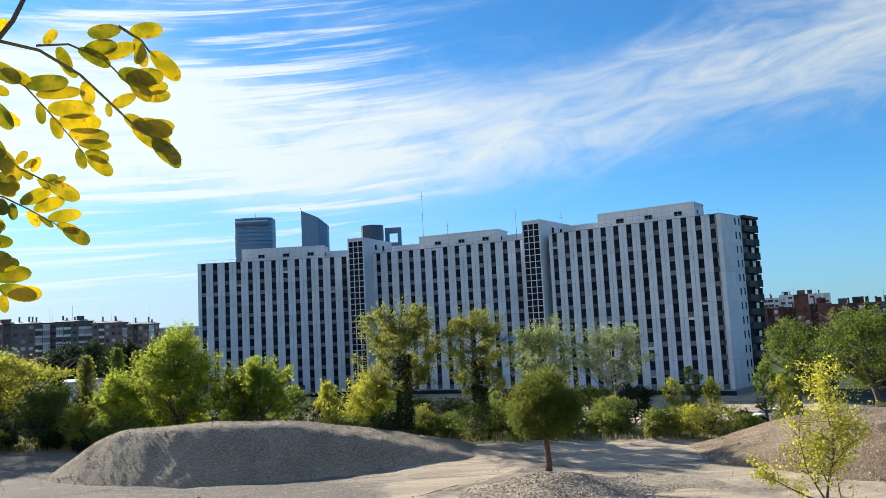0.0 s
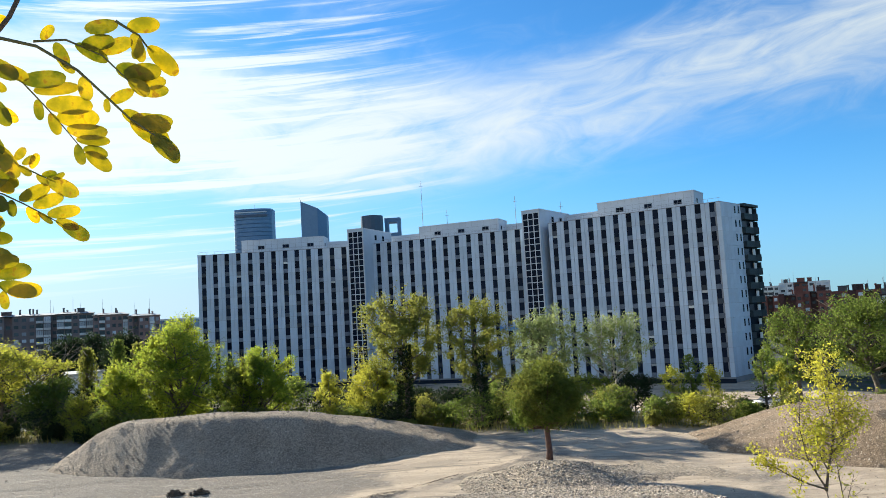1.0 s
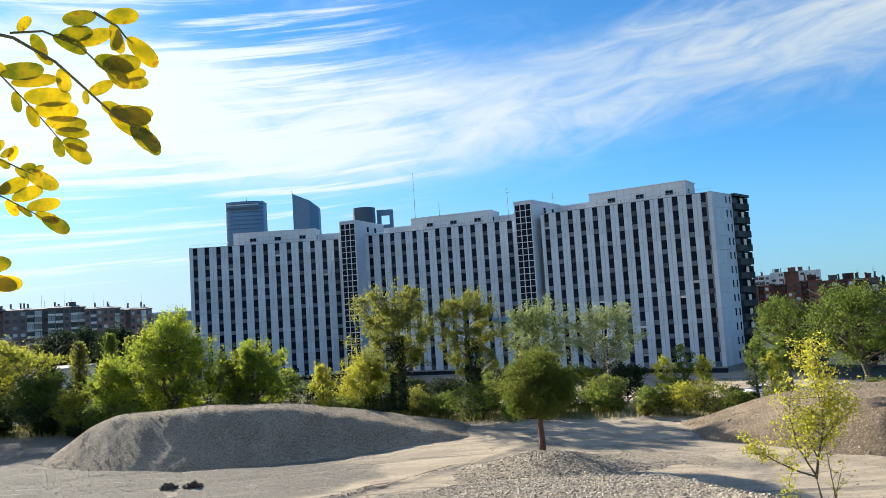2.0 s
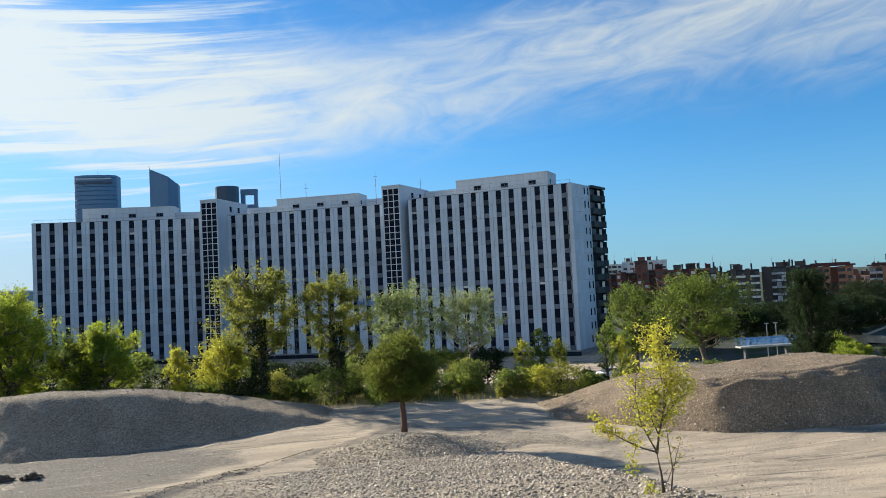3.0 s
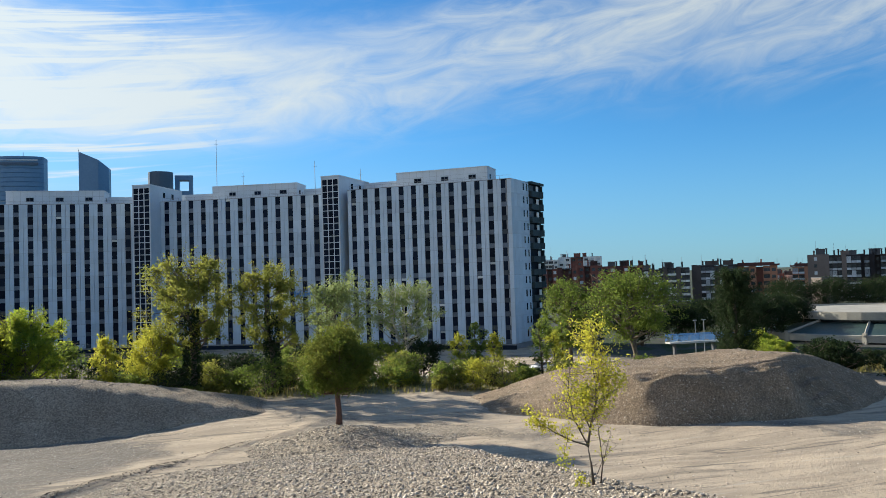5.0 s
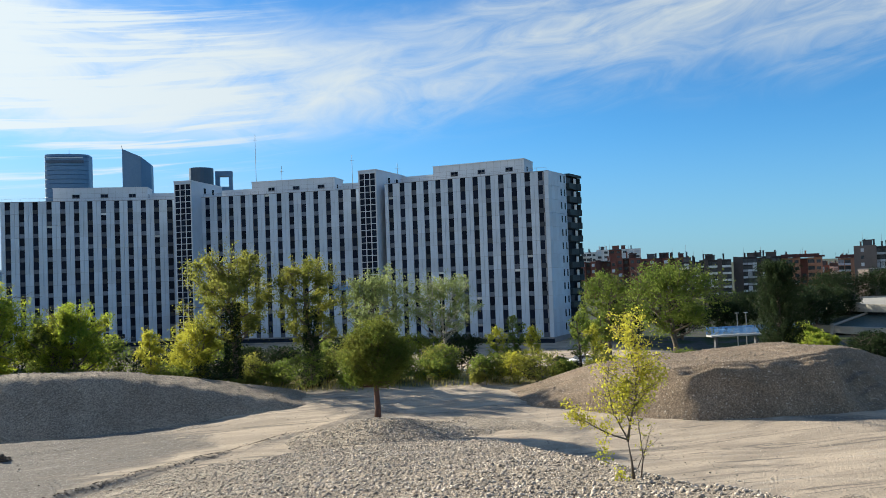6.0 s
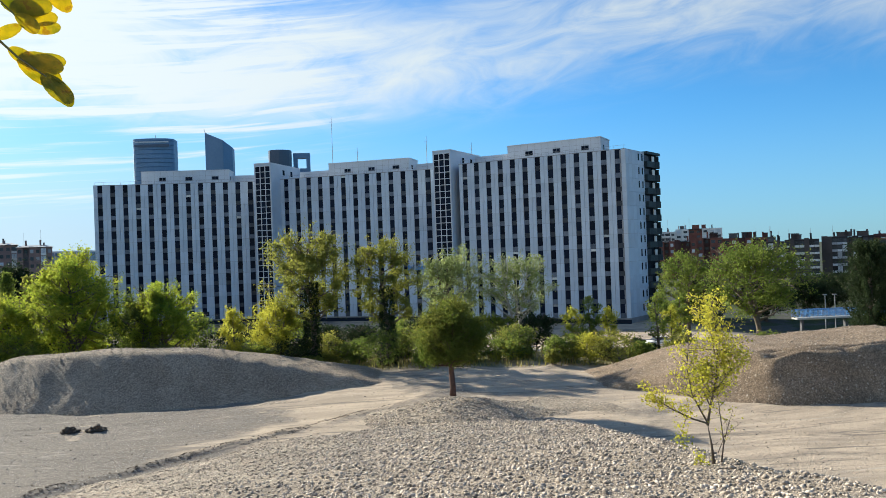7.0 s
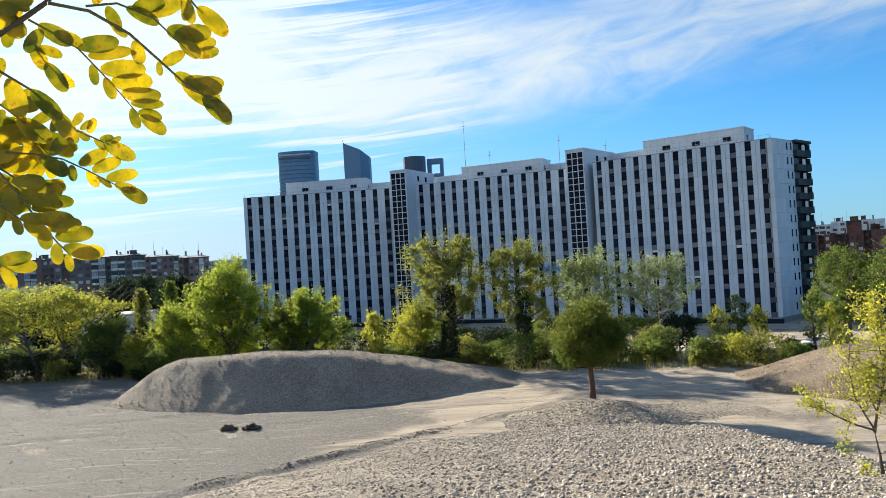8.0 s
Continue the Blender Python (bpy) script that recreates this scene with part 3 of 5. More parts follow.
def build_end_bay(parent, corner, turn, rng):
    """The gable end of the last wing: a blank panelled face with narrow windows, then dark balconies with pale side screens."""
    h = ROOF - BASE
    face = child("gable_wall", boxes("gable_wall", [(0.0, 9.8, 0.25, 3.0, 0, h - 0.2)], CORE), parent, pose(corner[0], corner[1], BASE, 0, 0, turn), "blank gable with narrow windows and dark balconies")
    first = h - 0.02 - FLOORS * STOREY
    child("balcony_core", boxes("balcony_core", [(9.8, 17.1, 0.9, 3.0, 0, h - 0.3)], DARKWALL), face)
    piece = boxes("panel", [(0.02, 1.61, 0, 0.27, 0.015, STOREY - 0.02)], PANEL)
    slit = boxes("window", [(0, 0.62, -0.03, 0.1, 0, 1.5)], WINDOW)
    balcony = boxes("balcony", [(9.82, 14.2, -0.7, 0.9, 0, 1.3)], BALCONY)
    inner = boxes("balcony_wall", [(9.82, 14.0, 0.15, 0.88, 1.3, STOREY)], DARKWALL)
    screen = boxes("screen", [(12.9, 14.1, -0.62, -0.45, 1.3, STOREY - 0.45)], WHITE)
    shade = boxes("balcony_shutter", [(10.1, 12.4, 0.02, 0.12, 1.35, 2.6)], SPANDREL)
    ring = [(14.22, 0.88), (14.22, -0.7), (15.3, -1.35), (17.2, -0.55), (17.2, 0.88)]
    n = len(ring)
    outer = mesh_of("bay_parapet", [(p, q, w) for w in (0.0, 1.35) for p, q in ring], [tuple(range(n)), tuple(reversed(range(n, 2 * n)))] + [(k, n + k, n + (k + 1) % n, (k + 1) % n) for k in range(n)], BALCONY)
    outer_win = boxes("bay_window", [(14.3, 17.0, 0.1, 0.88, 1.35, STOREY)], WINDOW)
    fin = boxes("bay_screen", [(16.1, 16.5, -0.7, 0.1, 1.35, STOREY - 0.25)], BALCONY)
    for f in range(FLOORS):
        w = first + f * STOREY
        for i in range(6):
            child("panel", piece, face, pose(i * 1.63, 0, w))
        child("window", slit, face, pose(6.5, 0, w + 1.0))
        child("window", slit, face, pose(8.45, 0, w + 1.0))
        child("balcony", balcony, face, pose(0, 0, w - 0.2))
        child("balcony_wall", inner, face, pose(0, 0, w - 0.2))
        child("screen", screen, face, pose(0, 0, w - 0.2))
        child("bay_parapet", outer, face, pose(0, 0, w - 0.2))
        child("bay_window", outer_win, face, pose(0, 0, w - 0.2))
        child("bay_screen", fin, face, pose(0, 0, w - 0.2))
        if rng.random() < 0.5:
            child("balcony_shutter", shade, face, pose(0, 0, w - 0.2))
    child("coping", boxes("coping", [(-0.03, 9.85, 0.0, 0.5, h - 0.02, h + 0.08)], PANEL), face)
    child("balcony_roof", boxes("balcony_roof", [(9.8, 17.3, -0.75, 3.0, h - 0.3, h + 0.25)], BALCONY), face)
    return face


def direction(a, b):
    return math.degrees(math.atan2(b[1] - a[1], b[0] - a[0]))


block = thing("slab_block", "long pale grey twelve-storey slab block with dark vertical window strips", "building")
rng = random.Random(5)
W1, W2, W3 = (-64.3, 204.4), (-17.3, 199.9), (25.2, 175.6)
T1 = direction(W1, (-25.2, 203.4))
T2 = direction((-17.3, 199.9), (19.0, 184.5))
T3 = direction(W3, (56.9, 153.7))
build_wing(block, W1, T1, 40.7, (10.0, 32.6, 3.9), rng, left=False)
build_wing(block, W2, T2, 41.0, (10.5, 32.5, 3.9), rng)
build_wing(block, W3, T3, 38.5, (9.5, 31.5, 3.9), rng, right=False)
build_stair_tower(block, (-19.2, 195.5), T2, 30.6)
build_stair_tower(block, (23.3, 175.6), T3, 30.3)
end = (W3[0] + 38.5 * math.cos(radians(T3)), W3[1] + 38.5 * math.sin(radians(T3)))
build_end_bay(block, end, direction(end, (67.0, 164.3)), rng)
for x, y, z, h in ((-4.0, 205.0, 30.5, 13.0), (2.5, 203.0, 30.5, 4.5), (20.0, 196.0, 30.2, 6.5), (30.0, 186.0, 30.3, 3.0)):
    mast = thing("aerial_mast", "thin grey aerial mast on the roof", "aerial", (x, y, z - 4.0))
    child("pole", mesh_of("pole", *tube([(0, 0, 0), (0, 0, h + 4.0)], [0.09, 0.05], 6), METAL), mast)
    child("crossbar", boxes("crossbar", [(-0.5, 0.5, -0.03, 0.03, h + 2.6, h + 2.66)], METAL), mast)


# ---- far buildings ----
def build_flats(label, a, b, depth, base, top, plan, wall_mat, band_mat, rng, pier_mat=None, group="", storey=3.0, works=2, glaze=0.16, parapet=0.95, overhang=None, pitched=False, far=1.0):
    """A block of flats with its front from a to b. plan names its columns in turn:
    # proud pier, = balconies with a parapet, o windows, _ dark recess, space blank wall."""
    reach = (math.hypot(*a) + math.hypot(*b)) / 2 * far
    a, b = [(reach * p[0] / math.hypot(*p), reach * p[1] / math.hypot(*p)) for p in (a, b)]
    top = EYE + (top - EYE) * far
    length, h = math.dist(a, b), top - base
    home = thing("apartment_building", label, "building", (a[0], a[1], base), direction(a, b), group)
    bw = length / len(plan)
    floors = int((h - 0.4) / storey)
    for i, c in enumerate(plan):
        u = i * bw
        if c == "#":
            child("pier_wall", boxes("pier_wall", [(u, u + bw, -0.9, depth, 0, h + rng.uniform(0.2, 0.9))], pier_mat or wall_mat), home)
        elif c == "_":
            child("recess_wall", boxes("recess_wall", [(u, u + bw, 1.6, depth, 0, h - 0.3)], pier_mat or wall_mat), home)
        else:
            v, w = (0.0, h) if c == "=" else (-0.35, h + 0.15)
            child("wall", boxes("wall", [(u, u + bw, v, depth, 0, w)], wall_mat), home)
    pane = boxes("window", [(-bw * 0.28, bw * 0.28, -0.42, -0.3, 0, 1.4)], FAR_GLASS)
    blind = boxes("window", [(-bw * 0.28, bw * 0.28, -0.44, -0.3, 0.3, 1.4), (-bw * 0.28, bw * 0.28, -0.41, -0.3, 0, 0.28)], BLIND)
    front = boxes("balcony", [(-bw * 0.47, bw * 0.47, -1.25, -1.1, 0, parapet), (-bw * 0.47, bw * 0.47, -1.1, 0.05, 0, 0.16), (-bw * 0.47, -bw * 0.44, -1.1, 0.05, 0, parapet), (bw * 0.44, bw * 0.47, -1.1, 0.05, 0, parapet)], band_mat)
    door = boxes("balcony_window", [(-bw * 0.45, bw * 0.45, -0.06, 0.1, 0.16, storey - 0.4)], FAR_GLASS)
    glazed = boxes("balcony_glazing", [(-bw * 0.46 + k * bw * 0.23, -bw * 0.46 + k * bw * 0.23 + bw * 0.2, -1.2, -1.12, parapet, storey - 0.25) for k in range(4)], BLIND)
    for i, c in enumerate(plan):
        u = (i + 0.5) * bw
        for f in range(floors):
            w = h - 0.35 - (f + 1) * storey
            if w < 0:
                continue
            if c == "=":
                child("balcony", front, home, pose(u, 0, w))
                child("balcony_window", door, home, pose(u, 0, w))
                if rng.random() < glaze:
                    child("balcony_glazing", glazed, home, pose(u, 0, w))
            elif c == "o":
                child("window", blind if rng.random() < 0.3 else pane, home, pose(u, 0, w + 0.95))
            elif c == "_" and rng.random() < 0.7:
                child("recess_window", pane, home, pose(u, 2.0, w + 0.95))
    slit = boxes("window", [(-0.05, 0.1, -0.5, 0.5, 0, 1.3)], FAR_GLASS)
    for f in range(floors):
        for v in (0.3, 0.65):
            child("window", slit, home, pose(-0.02, depth * v, h - 0.35 - (f + 1) * storey + 0.95))
    if pitched:
        e, r = 0.5, depth * 0.5
        verts = [(-e, -1.3, h), (length + e, -1.3, h), (length + e, depth + e, h), (-e, depth + e, h), (r * 0.3, r, h + 1.0), (length - r * 0.3, r, h + 1.0)]
        child("roof", mesh_of("roof", verts, [(0, 1, 5, 4), (1, 2, 5), (2, 3, 4, 5), (3, 0, 4), (3, 2, 1, 0)], ROOF_GREY), home)
    elif overhang:
        child("roof", boxes("roof", [(-1.0, length + 1.0, -1.4, depth, h + 0.15, h + 0.9), (1.0, length - 1.0, 1.0, depth - 1, h + 0.9, h + 1.7)], overhang), home)
    else:
        child("roof", boxes("roof", [(0.1, length - 0.1, 0.3, depth, h - 0.2, h + 0.18)], ROOF_DARK), home)
    for _ in range(works):
        w = rng.uniform(2.0, 4.5)
        c = rng.uniform(0.5, max(1.0, length - w - 0.5))
        hh = rng.uniform(1.6, 2.6)
        child("roof_house", boxes("roof_house", [(c, c + w, 3, depth - 3, h, h + hh), (c - 0.2, c + w + 0.2, 2.8, depth - 2.8, h + hh, h + hh + 0.2)], rng.choice([pier_mat or wall_mat, ROOF_DARK])), home)
    for _ in range(works + 3):
        c = rng.uniform(0.5, length - 1)
        hh = rng.uniform(1.6, 3.0)
        child("chimney", boxes("chimney", [(c, c + 0.7, depth * 0.4, depth * 0.4 + 0.7, h, h + hh), (c - 0.12, c + 0.82, depth * 0.4 - 0.12, depth * 0.4 + 0.82, h + hh, h + hh + 0.15)], rng.choice([ROOF_DARK, wall_mat])), home)
    for _ in range(2):
        c = rng.uniform(1, length - 1)
        child("aerial", mesh_of("aerial", *tube([(c, depth * 0.5, h), (c, depth * 0.5, h + rng.uniform(4, 8))], [0.07, 0.04], 5), METAL), home)
    return home


rng = random.Random(11)
GROUP_L, GROUP_R = "brown flats towards the sun", "brick flats beyond the yard"
F = build_flats
F("brown brick flats with white balcony bands under a grey roof", (-219, 335), (-191, 332), 14, -8, 18.2, "#==#==#oo", BRICK_DARK, WHITE, rng, BRICK_BROWN, GROUP_L, glaze=0.55, pitched=True, works=1)
F("brown brick flats with paired windows and white bands", (-191.4, 332), (-163.6, 330), 14, -8, 17.6, "o_ooo==o", BRICK_DARK, WHITE, rng, BRICK_BROWN, GROUP_L, glaze=0.55, pitched=True, works=2)
F("brown brick flats with long white balcony bands", (-164, 329), (-148.6, 330), 14, -8, 17.5, "==o==", BRICK_DARK, WHITE, rng, BRICK_BROWN, GROUP_L, glaze=0.55, pitched=True, works=1)
F("reddish brown brick flats with small windows", (-149, 330), (-134.6, 332), 14, -8, 16.2, "o=ooo=", BRICK_BROWN, WHITE, rng, BRICK_DARK, GROUP_L, glaze=0.55, pitched=True, works=0)
F("reddish brown brick flats with loggias", (-135, 332), (-122, 334), 14, -8, 15.0, "o_oo=o", BRICK_BROWN, WHITE, rng, BRICK_DARK, GROUP_L, glaze=0.55, pitched=True, works=0)
F("low white flats far off", (137, 331), (144, 330), 14, -9, 12.2, "==o", WHITE, WHITE, rng, None, GROUP_R, works=0, far=1.4)
F("white flats with small windows and a brown recess", (144, 330), (164, 326), 14, -9, 13.2, "oo__ooo", WHITE, WHITE, rng, BRICK_RED, GROUP_R, works=3, far=1.4)
F("dark red-brown brick flats with deep loggias", (117.5, 285), (131.5, 283), 14, -9, 7.8, "o_o#__o", BRICK_RED, BRICK_RED, rng, BRICK_MAROON, GROUP_R, works=0, far=1.2)
F("stepped red brick flats", (131.5, 282), (141.0, 280), 14, -9, 8.6, "o_oo", BRICK_RED, BRICK_RED, rng, BRICK_MAROON, GROUP_R, works=2, far=1.2)
F("red brick flats with small roof houses", (141.0, 280), (159.5, 275), 14, -9, 8.1, "oo#o_oo", BRICK_RED, BRICK_RED, rng, BRICK_MAROON, GROUP_R, works=4, far=1.2)
F("brown brick flats with bright white balconies", (125, 223), (131, 221), 14, -9, 6.3, "==#=", BRICK_SHADED, WHITE, rng, BRICK_GREY, GROUP_R, works=1, far=1.4)
F("brown brick flats with white balconies between dark piers", (131, 221), (141, 219), 14, -9, 6.7, "=#==#==", BRICK_SHADED, WHITE, rng, BRICK_GREY, GROUP_R, works=2, far=1.4)
F("tall shaded dark brick flats with pale balcony bands", (139.5, 215.5), (154.5, 213), 14, -9, 7.2, "##===_=_=o", BRICK_SHADED, BLIND, rng, BRICK_GREY, GROUP_R, works=3, far=1.42)
F("orange brick flats under an overhanging dark roof", (217, 301), (236, 297), 16, -9, 6.4, "o=o_=o", BRICK_ORANGE, BRICK_ORANGE, rng, BRICK_RED, GROUP_R, works=0, overhang=ROOF_RED)
F("small red-brown flats in the distance", (259, 331), (266, 330), 16, -9, 2.2, "o=o", BRICK_RED, BLIND, rng, None, GROUP_R, works=1)
F("small white flats in the distance", (266, 331), (271.5, 330), 12, -9, 1.4, "o=", WHITE, WHITE, rng, None, GROUP_R, works=1)
F("orange brick flats with pale balcony bands", (262, 319), (271, 317), 16, -9, 5.4, "==#", BRICK_ORANGE, BLIND, rng, BRICK_ORANGE, GROUP_R, works=0, overhang=ROOF_RED)
F("brown gable end with narrow windows", (205.6, 242), (213.9, 240.5), 16, -9, 9.9, " o  ", BRICK_TAUPE, BRICK_TAUPE, rng, BRICK_TAUPE, GROUP_R, works=1, far=1.15)
F("brown flats with many pale balconies", (211, 238), (224, 236), 16, -9, 9.5, "===#===", BRICK_SHADED, BLIND, rng, BRICK_TAUPE, GROUP_R, works=2, far=1.15)
F("shaded dark stepped flats with pale balconies between piers", (224, 237), (237, 235), 16, -9, 9.4, "#=#_=#", BRICK_SHADED, BLIND, rng, BRICK_SHADED, GROUP_R, works=2, far=1.15)
F("shaded dark lower flats with pale balconies", (237, 235), (254, 230), 16, -9, 7.6, "=#=_=#=", BRICK_SHADED, BLIND, rng, BRICK_SHADED, GROUP_R, works=2, far=1.15)
F("tall white flats with long thick balcony bands", (232.8, 216), (256, 212), 16, -9, 18.6, "===#==#=", BRICK_GREY, WHITE, rng, BRICK_TAUPE, GROUP_R, works=2, parapet=1.5)
stair = thing("stair_block", "pinkish low block before the brown gable", "building", (199.2, 228, -9), -8)
child("wall", boxes("wall", [(0, 4.6, 0, 6, 0, 10.6)], BRICK_TAUPE), stair)
child("side_wall", boxes("side_wall", [(4.6, 5.8, 0.2, 6, 0, 10.4)], BRICK_SHADED), stair)
child("coping", boxes("coping", [(-0.15, 5.95, -0.15, 6.1, 10.6, 10.8)], ROOF_DARK), stair)
office = thing("office_building", "pale blue-grey glass office block far off", "building", (-149, 400, -8), 5)
child("wall", boxes("wall", [(0, 20, 0, 16, 0, 21.5)], HAZY_GLASS), office)
child("roof_edge", boxes("roof_edge", [(-0.3, 20.3, -0.3, 16.3, 21.5, 22.3)], MULLION), office)
for i in range(11):
    child("fin", boxes("fin", [(i * 2 - 0.15, i * 2 + 0.15, -0.5, 0.0, 0, 21.5)], MULLION), office)
for i in range(6):
    child("floor_band", boxes("floor_band", [(0, 20, -0.2, 0.0, 3.4 * i + 2.5, 3.4 * i + 3.2)], HAZY_LINE), office)


def build_towers():
    """Four glass office towers on the skyline."""
    y = 1300.0
    base = -9.0

    def shaft(ring, tops, mat):
        n = len(ring)
        verts = [(x, v, 0) for x, v in ring] + [(x, v, t) for (x, v), t in zip(ring, tops)]
        faces = [tuple(range(n, 2 * n))] + [(i, (i + 1) % n, n + (i + 1) % n, n + i) for i in range(n)]
        return mesh_of("shaft", verts, faces, mat)

    def bands(home, x0, x1, lo, hi, step, mat):
        child("floor_lines", boxes("floor_lines", [(x0, x1, -0.6, 0.4, w, w + 0.9) for w in np.arange(lo, hi, step)], mat), home)

    a = thing("office_tower", "blue-grey glass tower with a rounded front and flat top", "tower", (-312.5, y, base))
    ring = [(32 * math.cos(t), 12 * math.sin(t) - 1) for t in np.linspace(math.pi, 2 * math.pi, 13)] + [(32, 24), (-32, 24)]
    child("shaft", shaft(ring, [217.0] * len(ring), HAZY_GLASS), a)
    child("crown", boxes("crown", [(-27, 27, -14, -12.6, 203, 207)], TOWER_DARK), a)
    child("floor_lines", mesh_of("floor_lines", *merged([tube([(32.3 * math.cos(t), 12.3 * math.sin(t) - 1, w) for t in np.linspace(math.pi * 1.02, 1.98 * math.pi, 11)], [0.5] * 11, 4) for w in range(150, 216, 7)]), HAZY_LINE), a)
    child("light_crown", boxes("light_crown", [(-26, 26, -13.6, -12.9, 210, 212)], MULLION), a)
    child("aerial", mesh_of("aerial", *tube([(2, 5, 216), (2, 5, 226)], [0.6, 0.3], 5), METAL), a)
    b = thing("office_tower", "faceted blue glass tower with a slanting top", "tower", (-209.3, y, base))
    child("shaft", shaft([(-21.5, -4), (8, -14), (21.5, -2), (21.5, 20), (-21.5, 20)], [226, 212, 201, 201, 226], HAZY_GLASS), b)
    bands(b, -20, 7, 150, 205, 8, HAZY_LINE)
    child("aerial", mesh_of("aerial", *tube([(-21, 0, 224), (-23, 0, 232)], [0.6, 0.3], 5), METAL), b)
    c = thing("office_tower", "dark round tower top", "tower", (-111.5, y, base))
    ring = [(19 * math.cos(t), 19 * math.sin(t)) for t in np.linspace(0, 2 * math.pi, 20, endpoint=False)]
    child("shaft", shaft(ring, [194.0] * 20, TOWER_DARK), c)
    d = thing("office_tower", "pale tower with a framed open top", "tower", (-78.5, y + 30, base))
    child("shaft", boxes("shaft", [(-14, 14, 0, 20, 0, 168), (-13.8, -7, 0.2, 19.8, 168, 186), (8, 13.8, 0.2, 19.8, 168, 186)], HAZY_GLASS), d)
    child("top_frame", boxes("top_frame", [(-14, 14, 0, 20, 186, 194)], HAZY_GLASS), d)


build_towers()


def build_sports_hall():
    """A low round hall: a pale ring drum over a sloping dark sheet roof with pale ribs, glazed wall below."""
    cx, cy = 140.5, 144.0
    hall = thing("sports_hall", "low round sports hall with a pale ring and dark ribbed roof", "building", (cx, cy, -9.8))
    n = 48

    def ring(r0, z0, r1, z1, name, mat, label=""):
        verts, faces = [], []
        for i in range(n):
            t = 2 * math.pi * i / n
            verts += [(r0 * math.cos(t), r0 * math.sin(t), z0), (r1 * math.cos(t), r1 * math.sin(t), z1)]
        for i in range(n):
            j = (i + 1) % n
            faces.append((2 * i, 2 * j, 2 * j + 1, 2 * i + 1))
        return child(name, mesh_of(name, verts, faces, mat), hall, None, label)

    ring(20.5, 4.5, 20.7, 6.15, "drum", DRUM, "pale concrete ring")
    ring(20.7, 6.15, 20.1, 6.2, "drum_top", DRUM)
    ring(20.1, 6.2, 20.0, 5.8, "drum_inside", DRUM)
    ring(20.0, 5.8, 0.1, 5.5, "roof", DRUM)
    ring(20.5, 4.5, 19.0, 4.5, "drum_soffit", DRUM)
    ring(19.0, 3.4, 19.0, 4.5, "clerestory", FAR_GLASS)
    ring(29.5, 2.0, 19.0, 4.0, "sheet_roof", GREEN_ROOF)
    ring(29.8, 0.7, 29.8, 2.1, "eaves_band", DRUM)
    ring(29.8, 2.1, 29.0, 2.15, "eaves_top", DRUM)
    ring(28.5, -0.3, 28.5, 1.4, "glazed_wall", FAR_GLASS)
    for i in range(0, n, 4):
        t = 2 * math.pi * (i + 1.5) / n
        c, s = math.cos(t), math.sin(t)
        child("rib", mesh_of("rib", *tube([(19.3 * c, 19.3 * s, 4.15), (30.2 * c, 30.2 * s, 2.0)], [0.3, 0.3], 4), DRUM), hall)
        child("column", mesh_of("column", *tube([(29.6 * c, 29.6 * s, -0.3), (29.6 * c, 29.6 * s, 2.6)], [0.55, 0.55], 4), DRUM), hall)
    annexe = thing("annexe", "dark annexe with pale fascia beside the round hall", "building", (120.5, 110.0, -9.4), -47)
    child("wall", boxes("wall", [(0, 14, 0, 8, 0, 8.6)], DARKWALL), annexe)
    child("fascia", boxes("fascia", [(-0.3, 14.3, -0.3, 8.3, 8.6, 11.0)], GREEN_ROOF), annexe)
    for i in range(4):
        child("fascia_panel", boxes("fascia_panel", [(0.5 + i * 3.6, 2.7 + i * 3.6, -0.45, -0.25, 8.0, 10.9)], DRUM), annexe)


build_sports_hall()


def build_bridge():
    """A footbridge with blue railings, and two lamp posts."""
    deck = thing("footbridge", "pale footbridge deck with blue railings", "bridge", (68.3, 112.5, -9.5), -4)
    child("deck", boxes("deck", [(0, 16, 0, 1.8, 3.75, 4.0)], CONCRETE), deck)
    for v in (0.1, 1.7):
        child("handrail", boxes("handrail", [(0, 16, v - 0.04, v + 0.04, 5.15, 5.25), (0, 16, v - 0.03, v + 0.03, 4.6, 4.66)], BLUE), deck)
        for i in range(8):
            child("post", boxes("post", [(i * 1.98, i * 1.98 + 0.06, v - 0.03, v + 0.03, 4.05, 5.2)], BLUE), deck)
        child("baluster_row", boxes("baluster_row", [(i * 0.2, i * 0.2 + 0.05, v - 0.015, v + 0.015, 4.1, 5.2) for i in range(80)], BLUE), deck)
    for u in (1, 8, 15):
        child("pier", boxes("pier", [(u, u + 0.35, 0.6, 1.2, 0, 3.75)], ROOF_DARK), deck)
    for x, y in ((76.6, 118.0), (78.3, 118.0)):
        lamp = thing("street_lamp", "slim grey street lamp", "street lamp", (x, y, -9.4), group="street lamps by the bridge")
        child("pole", mesh_of("pole", *tube([(0, 0, 0), (0, 0, 6.9)], [0.1, 0.06], 6), METAL), lamp)
        child("head", boxes("head", [(-0.35, 0.35, -0.1, 0.1, 6.87, 7.0)], METAL), lamp)


